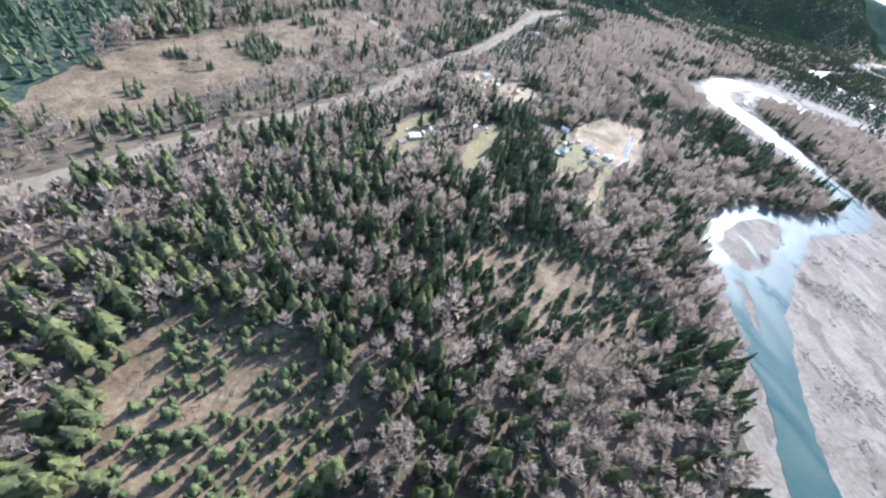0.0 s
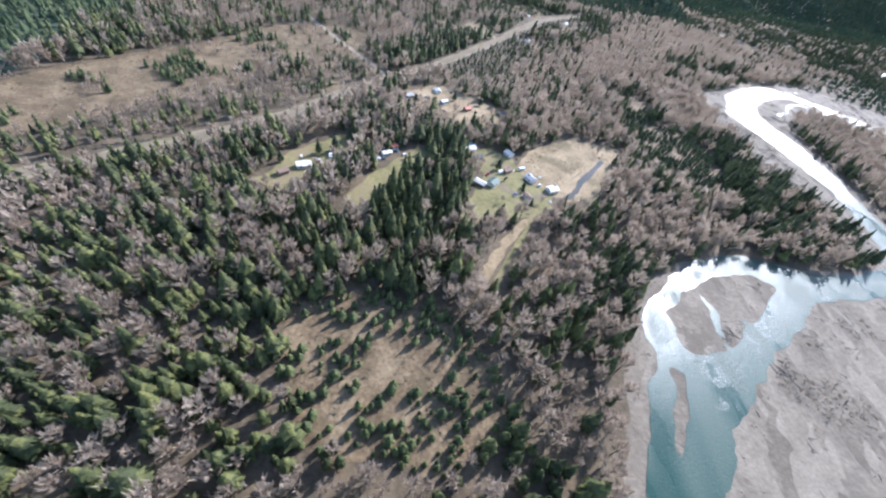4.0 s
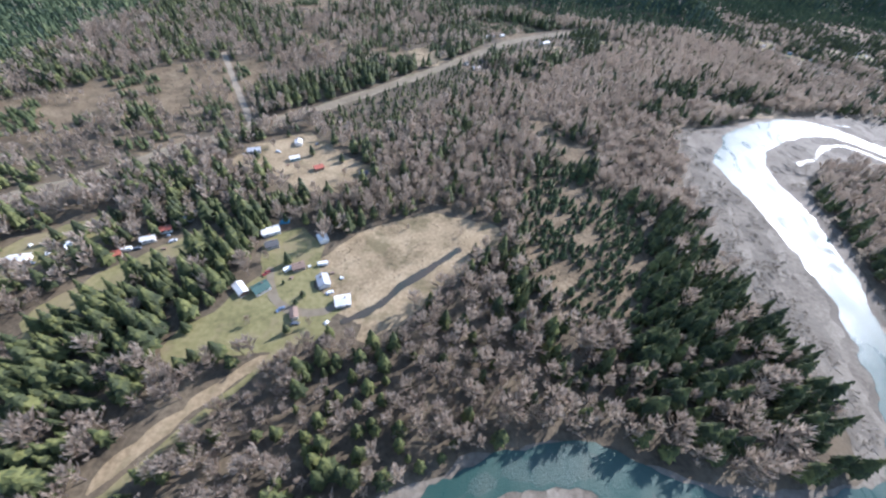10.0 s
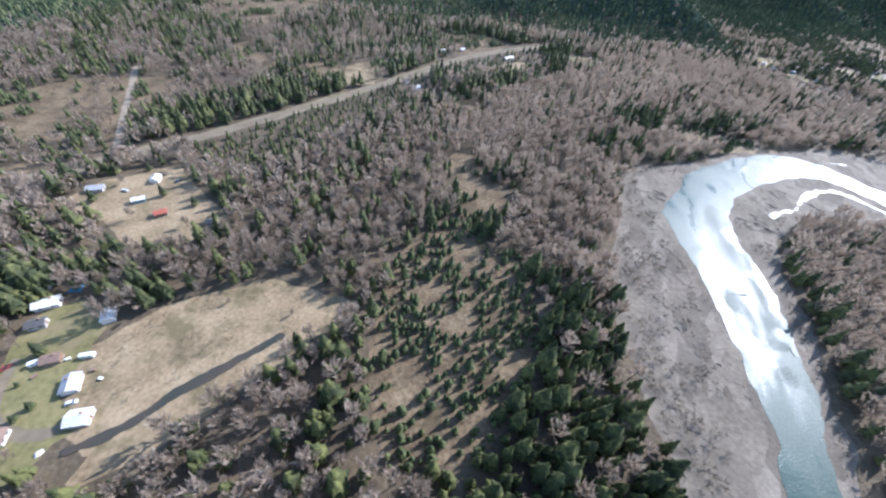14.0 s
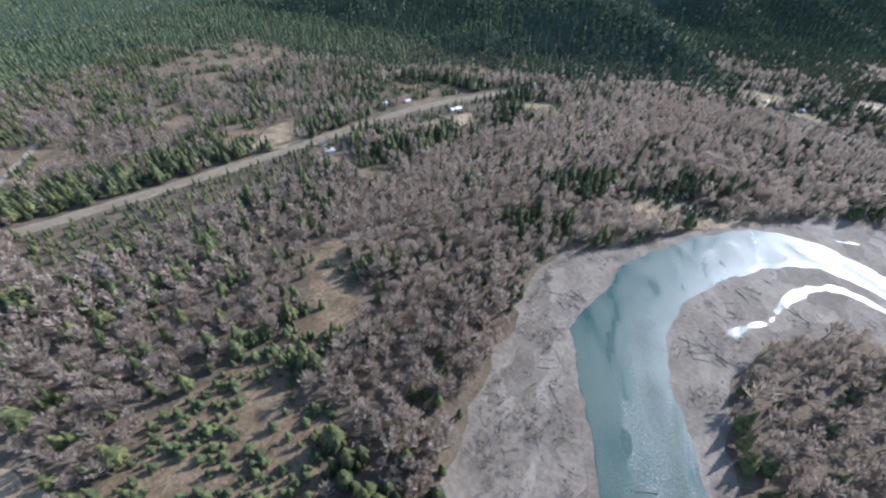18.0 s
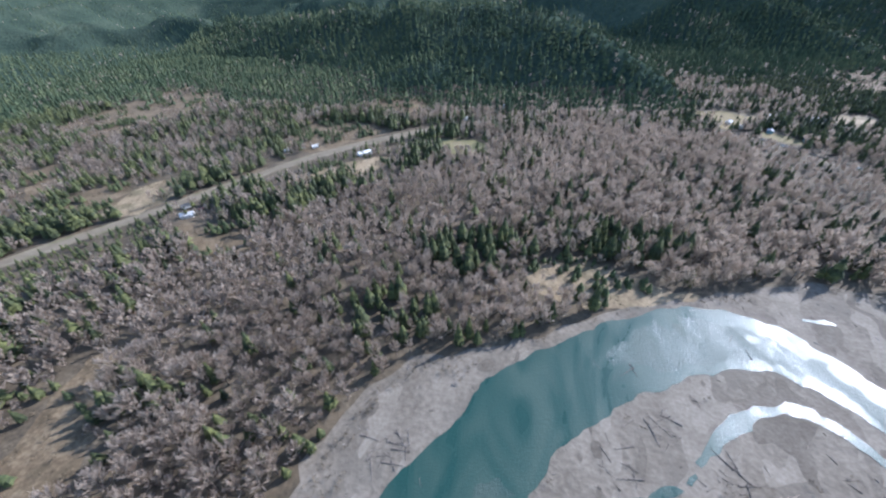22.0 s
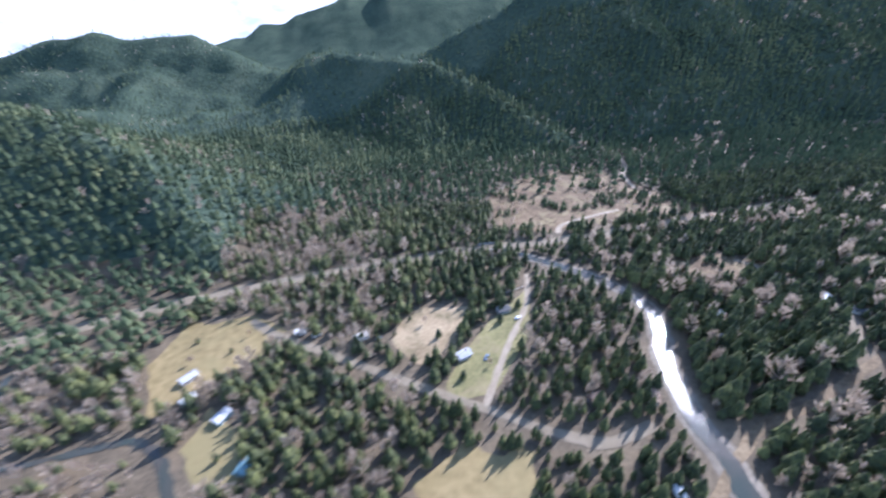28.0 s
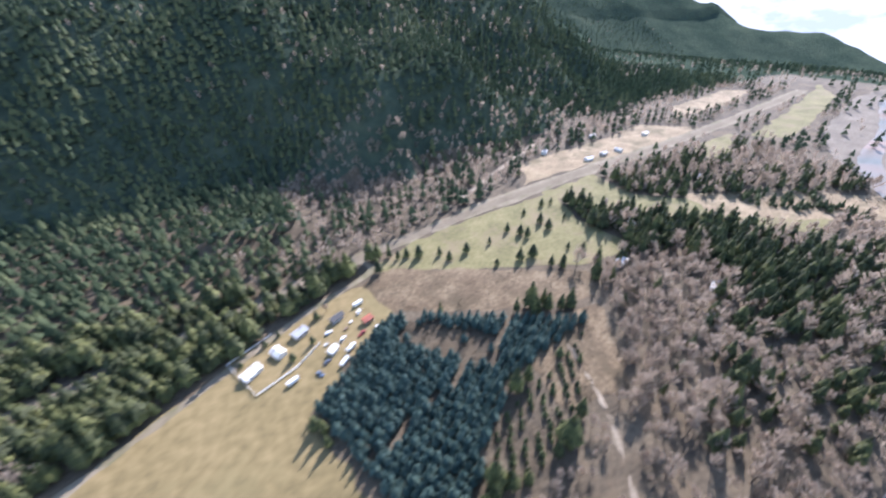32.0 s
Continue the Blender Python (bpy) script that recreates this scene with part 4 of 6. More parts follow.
def free_of_open(x, y, gap=0.5):
    ok = (bar(x, y) > gap) & (river(x, y) > gap) & (RIVER2(x, y) > 0.8) & (seg_dist(x, y, HWY_LINE) > np.where((x > 8) & (x < 40), 3.2, np.where(x < 60, 1.9, np.where(x > 285, 2.6, 1.2))))
    for pts, half, label, m in LANES:
        ok &= seg_dist(x, y, pts) > half + 0.45
    for c, clear in ((CREEK_BED, 0.7), (SLOUGH, 0.8), (POND, 0.5)):
        ok &= channel(c)(x, y) > clear
    for pts in OPEN:
        ok &= poly_sdf(x, y, pts) > 0.3 + 0.8 * (vnoise(x, y, 2.2, 26) - 0.5)
    return ok & (poly_sdf(x, y, TREE_FARM) > 0.2) & (poly_sdf(x, y, TREE_FARM_ROWS) > 0.2)


def rough_at(x, y):
    d = np.full(np.shape(x), 1e9)
    for pts in ROUGH:
        d = np.minimum(d, poly_sdf(x, y, pts))
    return d + 1.2 * (vnoise(x, y, 3, 27) - 0.5) < 0


def with_z(x, y):
    return np.stack([x, y, hill(x, y)], -1)


CORRIDOR = [(-30, -25), (66, 60), (95, 92), (150, 122), (290, 142)]
DRY_STRIP = [(267.6, 170.6), (272.3, 171.6), (281, 166.8), (292.4, 160), (290.4, 156), (278.8, 159.8), (270.4, 164.4)]
TREE_FARM_ROWS = [(274.2, 150.2), (281.5, 151.6), (286.5, 154), (280.6, 148.2), (273.7, 144.9), (269.6, 146.6)]


def plant_woods():
    boxes = [((-78, -50, 96, 142), 1.08, 1, 1.1), ((96, 96, 150, 176), 1.06, 2, 0.84), ((150, 96, 345, 176), 0.98, 3, 1.08)]
    for box, step, seed, grow in boxes:
        x, y, r1, r2 = scatter(box, step, seed)
        ok = free_of_open(x, y)
        x, y, r1, r2 = x[ok], y[ok], r1[ok], r2[ok]
        rough = rough_at(x, y)
        near = seg_dist(x, y, CORRIDOR) < np.where(x < 96, 33, 22)
        con, dens, tall = mix_at(x, y)
        keep = ~rough & (r2 < dens)
        is_con = keep & (r1 < con)
        is_bare = keep & ~is_con
        size = grow * (0.58 + 0.72 * np.random.RandomState(seed + 9).rand(len(x)) ** 1.3)
        for sel, con_shapes, bare_shapes, k in ((near, CONIFERS, BARE, 0), (~near, MID_CONIFERS, MID_BARE, 4)):
            c, b = is_con & sel, is_bare & sel
            wood("conifer_wood", with_z(x[c], y[c]), (tall * size)[c], con_shapes, M_CONIFER, "dense dark green conifer forest on the valley floor", "forest", seed + 30 + k)
            wood("bare_wood", with_z(x[b], y[b]), (1.0 * tall * size)[b], bare_shapes, M_TWIG, "leafless grey brown alder and cottonwood forest", "forest", seed + 31 + k, k == 0)
    x, y, r1, r2 = scatter((-78, -50, 340, 190), 0.62, 14)
    ok = rough_at(x, y)
    x, y, r1, r2 = x[ok], y[ok], r1[ok], r2[ok]
    ok = free_of_open(x, y, 0.2)
    x, y, r1, r2 = x[ok], y[ok], r1[ok], r2[ok]
    clump = vnoise(x, y, 3.2, 28)
    thick = np.where((x > 10) & (x < 32) & (y < 52), 0.4, np.where((x > -34) & (x < -14) & (y < 6), 0.3, np.where((x < -40) & (y < 0), 0.28, np.where(x > 130, 0.74, np.where((x < -26) & (y > 15), np.where(seg_dist(x, y, HWY_LINE) < 7, 0.66, 0.8), 0.68)))))
    few = (clump + 0.35 * (r2 - 0.5) > thick) & (r1 < 0.68)
    wood("young_conifers", with_z(x[few], y[few]), (0.6 + 0.95 * r2 ** 1.4)[few], YOUNG, M_YOUNG, "young green conifers scattered over cleared ground", "young trees", 32)
    low = ~few & (r1 > np.where((x < -26) & (y > 15), 0.82, 0.6))
    wood("brush", with_z(x[low], y[low]), (0.22 + 0.45 * r2)[low], SHRUBS, M_SHRUB, "low brown brush on cleared ground", "brush", 33, False)
    lone = ~few & ~low & (r1 > 0.55) & (vnoise(x, y, 6, 29) > np.where((x < -26) & (y > 15), 0.72, 0.55))
    wood("bare_saplings", with_z(x[lone], y[lone]), (0.8 + 0.8 * r2)[lone], MID_BARE, M_TWIG, "leafless saplings on cleared ground", "young trees", 34, False)


def plant_hills():
    parts = [scatter((110, 174, 400, 240), 1.45, 7), scatter((-130, 60, 400, 260), 1.75, 8), scatter((-430, -120, 560, 480), 3.6, 9), scatter((-190, -60, -78, 60), 2.0, 10), scatter((58, -60, 360, 97), 2.3, 11)]
    x, y, r1, r2 = parts[0]
    out = [np.stack(parts[0])]
    for n in (1, 2, 3, 4):
        x, y, r1, r2 = parts[n]
        k = ~((x > 110) & (x < 400) & (y > 174) & (y < 240))
        if n == 2:
            k &= ~((x > -190) & (x < -78) & (y > -60) & (y < 60))
            k &= ~((x > -130) & (x < 400) & (y > 60) & (y < 260))
        out.append(np.stack(parts[n])[:, k])
    level = np.concatenate([np.full(q.shape[1], n) for n, q in enumerate(out)])
    x, y, r1, r2 = np.concatenate(out, 1)
    inner = (x > -78) & (x < 96) & (y < 142) & (y > -50) | (x >= 96) & (x < 345) & (y < 176) & (y > 96)
    inner |= (level != 4) & (y < 97) & (x > -78)
    x, y, r1, r2, level = x[~inner], y[~inner], r1[~inner], r2[~inner], level[~inner]
    ok = free_of_open(x, y)
    ok &= ~(rough_at(x, y) & (r2 < 0.9)) & ~((x > 340) & (y < 190) & (vnoise(x, y, 9, 46) + 0.5 * r2 < 0.45))
    x, y, r1, r2, level = x[ok], y[ok], r1[ok], r2[ok], level[ok]
    z = hill(x, y)
    con = 0.95 + 0.35 * (vnoise(x, y, 30, 41) - 0.5)
    con = np.where((x > 262) & (y < 206), 0.3 + 0.8 * (vnoise(x, y, 8, 42) - 0.5), con)
    con = np.where((x > 340) & (y < 190), 0.35 + 1.1 * (vnoise(x, y, 12, 43) - 0.5), con)
    c = r1 < con
    tall = (1.9 + 1.5 * r2) * np.where(level == 2, np.where(y > 235, 0.72, 1.1), 1.0) * np.where((x > 340) & (y < 205), 0.75, 1.0)
    # M_HILL carries the blue haze of distance in its needle colour
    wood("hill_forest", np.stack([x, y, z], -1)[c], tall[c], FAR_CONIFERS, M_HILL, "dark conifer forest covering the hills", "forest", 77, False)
    wood("hill_bare_wood", np.stack([x, y, z], -1)[~c], (tall * 0.8)[~c], FAR_BARE, M_TWIG, "patches of leafless trees on the hills", "forest", 78, False)


def rows_of(outline, along, across, turn, seed):
    a = math.radians(turn)
    u, v = np.meshgrid(np.arange(-30, 30, along), np.arange(-30, 30, across), indexing="ij")
    rng = np.random.RandomState(seed)
    u, v = u + (rng.rand(*u.shape) - 0.5) * along * 0.4, v + (rng.rand(*u.shape) - 0.5) * across * 0.25
    x, y = 272 + u * math.cos(a) - v * math.sin(a), 154 + u * math.sin(a) + v * math.cos(a)
    x, y = x.ravel(), y.ravel()
    ok = poly_sdf(x, y, outline) < -0.2
    return x[ok], y[ok], rng.rand(ok.sum())


def plant_farm():
    """Rows of blue-green spruce in the tree farm, and a thinner younger block."""
    x, y, r = rows_of(TREE_FARM, 0.66, 0.7, 33, 5)
    ok = seg_dist(x, y, [(264, 151.2), (281, 157.8)]) > 0.28
    ok &= (seg_dist(x, y, [(270.5, 160.8), (275.5, 155.8)]) > 1.7 * (0.6 + 0.8 * vnoise(x, y, 1.5, 44))) | (r < 0.12)
    wood("tree_farm", with_z(x[ok], y[ok]), (1.25 + 0.5 * r)[ok], YOUNG, M_SPRUCE, "square plantation of blue green conifers in rows", "plantation", 55)
    x, y, r = rows_of(TREE_FARM_ROWS, 0.5, 1.0, 62, 6)
    ok = r < 0.8
    wood("tree_farm", with_z(x[ok], y[ok]), (0.6 + 0.4 * r)[ok], YOUNG, M_YOUNG, "thin rows of young conifers beside the plantation", "plantation", 56)
    x, y, r1, r2 = scatter((268, 143, 288, 163), 0.45, 61)
    ok = (poly_sdf(x, y, TREE_FARM_ROWS) < 0.6) & (r1 < 0.5) | (seg_dist(x, y, [(270.5, 160.8), (275.5, 155.8)]) < 1.6)
    wood("brush", with_z(x[ok], y[ok]), (0.3 + 0.4 * r2)[ok], SHRUBS, M_SHRUB, "brown brush between the planted rows", "brush", 57, False)
    x, y, r1, r2 = scatter((254, 150, 296, 174), 0.5, 62)
    ok = (poly_sdf(x, y, DRY_STRIP) < -0.3) & (vnoise(x, y, 2.0, 63) + 0.4 * r1 > 0.72)
    wood("brush", with_z(x[ok], y[ok]), (0.2 + 0.3 * r2)[ok], SHRUBS, M_SHRUB, "low dark shrubs on the dry strip", "brush", 58, False)


def plant_bars():
    """Brush and drift litter on the gravel."""
    x, y, r1, r2 = scatter((-10, -40, 100, 90), 0.42, 71)
    ok = bar(x, y) < -0.4
    x, y, r1, r2 = x[ok], y[ok], r1[ok], r2[ok]
    ok = river(x, y) > 0.5
    x, y, r1, r2 = x[ok], y[ok], r1[ok], r2[ok]
    main = poly_sdf(x, y, [(38, 24), (40, 55), (45, 58.5), (48.2, 53), (47.2, 42), (45.5, 30), (42, 22)]) < 0
    thick = vnoise(x, y, 2.4, 72) * 0.6 + vnoise(x, y, 0.9, 73) * 0.4
    rim = (bar(x, y) > -1.6) & (y > 10)
    k = (thick > np.where(main | (poly_sdf(x, y, [(11, -4.4), (17.6, -3.6), (14.8, -8), (6.4, -9.4)]) < 0), 0.5, np.where(rim, 0.47, 0.7))) & (r1 < 0.75)
    wood("brush", with_z(x[k], y[k]), (0.22 + 0.5 * r2 * np.where(main, 1.0, 0.7))[k], SHRUBS, M_SHRUB, "sparse dark willow brush on the gravel bars", "brush", 74, False)
    px, py, q1, q2 = scatter((-10, 16, 14, 39), 0.5, 81)
    m = (poly_sdf(px, py, FIELDS[0][1]) < -0.4) & (vnoise(px, py, 2.2, 82) + 0.35 * q1 > 0.78) & (channel(POND)(px, py) > 0.2)
    wood("brush", with_z(px[m], py[m]), (0.15 + 0.3 * q2)[m], SHRUBS, M_SHRUB, "brown shrubs dotted over the dry meadow", "brush", 83, False)
    k = (thick > 0.52) & (r1 > 0.9)
    rng = np.random.RandomState(75)
    n = k.sum()
    a, l, w = rng.rand(n) * 6.283, 0.25 + 0.6 * rng.rand(n) ** 2, 0.018 + 0.02 * rng.rand(n)
    px, py = x[k], y[k]
    c, s = np.cos(a), np.sin(a)
    vs = np.stack([np.stack([px - s * w, py + c * w, np.full(n, 0.02)], -1), np.stack([px + s * w, py - c * w, np.full(n, 0.02)], -1),
                   np.stack([px + c * l, py + s * l, np.full(n, 0.03)], -1), np.stack([px, py, np.full(n, 0.02) + 2 * w], -1)], 1).reshape(-1, 3)
    f = (np.array([(0, 2, 3), (1, 3, 2), (0, 3, 1)])[None] + 4 * np.arange(n)[:, None, None]).reshape(-1, 3)
    tagged(new("driftwood", raw_mesh("driftwood", vs, f, M_DRIFT)), "scattered bleached drift branches on the gravel", "driftwood", kind="stuff")


plant_woods()
plant_hills()
plant_farm()
plant_bars()

# ---- buildings ----
def flat_mat(name, color, rough=0.6, metal=0.0):
    return mat(name, [tuple(c * 0.8 for c in color), color, tuple(min(1, c * 1.12) for c in color)], 1.3, rough=rough, fine=9, bump=0.15, metal=metal, rnd=0.1)


M_WHITE = flat_mat("white_siding", (0.74, 0.70, 0.63))
M_BROWN = flat_mat("brown_siding", (0.22, 0.14, 0.09))
M_GREY = flat_mat("grey_siding", (0.40, 0.385, 0.36))
M_TEAL = flat_mat("teal_siding", (0.16, 0.26, 0.27))
M_ROOF_W = flat_mat("pale_metal_roof", (0.68, 0.645, 0.58), 0.8)
M_ROOF_G = flat_mat("green_metal_roof", (0.06, 0.105, 0.085), 0.6)
M_ROOF_D = flat_mat("dark_shingle_roof", (0.10, 0.095, 0.09), 0.85)
M_ROOF_B = flat_mat("blue_grey_roof", (0.37, 0.365, 0.36), 0.7)
M_ROOF_R = flat_mat("red_roof", (0.36, 0.11, 0.07), 0.6)
M_ROOF_N = flat_mat("brown_roof", (0.22, 0.15, 0.11), 0.8)
M_BLUE = flat_mat("blue_tarp", (0.06, 0.2, 0.3), 0.6)
M_GLASS = flat_mat("window_glass", (0.04, 0.05, 0.06), 0.1)
M_TRIM = flat_mat("white_trim", (0.78, 0.77, 0.74))
M_TYRE = flat_mat("tyre_rubber", (0.02, 0.02, 0.02), 0.8)


def part(name, bm, material, parent, label=""):
    me = bpy.data.meshes.new(name)
    bm.to_mesh(me)
    bm.free()
    me.materials.append(material)
    ob = new(name, me)
    ob.parent = parent
    return tagged(ob, label)


def box_bm(x0, y0, z0, x1, y1, z1):
    bm = bmesh.new()
    v = [bm.verts.new((x, y, z)) for z in (z0, z1) for x, y in ((x0, y0), (x1, y0), (x1, y1), (x0, y1))]
    for f in ((3, 2, 1, 0), (4, 5, 6, 7), (0, 1, 5, 4), (1, 2, 6, 5), (2, 3, 7, 6), (3, 0, 4, 7)):
        bm.faces.new([v[k] for k in f])
    return bm


def prism_bm(outline, x0, x1):
    """An outline in y and z drawn out along x."""
    bm = bmesh.new()
    a, b = [bm.verts.new((x0, y, z)) for y, z in outline], [bm.verts.new((x1, y, z)) for y, z in outline]
    bm.faces.new(a[::-1])
    bm.faces.new(b)
    for k in range(len(a)):
        j = (k + 1) % len(a)
        bm.faces.new((a[k], a[j], b[j], b[k]))
    bmesh.ops.recalc_face_normals(bm, faces=bm.faces)
    return bm


def house(x, y, turn, length, width, wall_m, roof_m, label, category="house", eave=0.55, pitch=0.42, windows=3, chimney=True, wing=None):
    """A gabled building on the ground: walls, two roof slopes, windows, door, chimney and an optional wing."""
    ob = new(category.replace(" ", "_"))
    ob.matrix_world = pose(x, y, 0, 0, 0, turn)
    tagged(ob, label, category)
    l, w, top = length / 2, width / 2, eave + width / 2 * pitch
    part("wall", prism_bm([(-w, 0), (w, 0), (w, eave), (0, top), (-w, eave)], -l, l), wall_m, ob)
    o = 0.09
    for s in (-1, 1):
        ye, ze = s * (w + o), eave - o * pitch
        part("roof", prism_bm([(0, top + 0.01), (ye, ze + 0.01), (ye, ze + 0.05), (0, top + 0.055)], -l - o, l + o), roof_m, ob)
    part("ridge_cap", prism_bm([(-0.04, top + 0.045), (0.04, top + 0.045), (0, top + 0.075)], -l - o, l + o), roof_m, ob)
    part("foundation", box_bm(-l - 0.015, -w - 0.015, 0, l + 0.015, w + 0.015, 0.06), M_GREY, ob)
    for s in (-1, 1):
        for k in range(windows):
            cx = -l + (k + 0.5 + (0.12 if s > 0 else 0)) * length / windows
            if cx + 0.14 > l:
                continue
            pane = part("window", box_bm(cx - 0.12, s * w - 0.012, 0.22, cx + 0.12, s * w + 0.012, 0.43), M_GLASS, ob)
            part("frame", box_bm(cx - 0.14, s * w - 0.008, 0.2, cx + 0.14, s * w + 0.008, 0.22), M_TRIM, pane)
    part("door", box_bm(l - 0.01, -0.1, 0.06, l + 0.02, 0.1, 0.44), M_BROWN, ob)
    if chimney:
        part("chimney", box_bm(l * 0.3, 0.08, top - 0.15, l * 0.3 + 0.14, 0.22, top + 0.16), M_ROOF_N, ob)
    if wing:
        wl, ww, off, wm = wing
        part("wing_wall", box_bm(off - ww / 2, w, 0, off + ww / 2, w + wl, eave * 0.85), wall_m, ob)
        bm = bmesh.new()
        t2 = eave * 0.85 + ww / 2 * pitch
        ring = [bm.verts.new(p) for p in ((off - ww / 2 - o, 0, eave * 0.85), (off, 0, t2), (off + ww / 2 + o, 0, eave * 0.85), (off + ww / 2 + o, w + wl + o, eave * 0.85), (off, w + wl + o, t2), (off - ww / 2 - o, w + wl + o, eave * 0.85))]
        bm.faces.new((ring[0], ring[1], ring[4], ring[5]))
        bm.faces.new((ring[1], ring[2], ring[3], ring[4]))
        bm.faces.new((ring[5], ring[4], ring[3]))
        bmesh.ops.solidify(bm, geom=bm.faces[:], thickness=0.03)
        part("wing_roof", bm, wm, ob)
    return ob


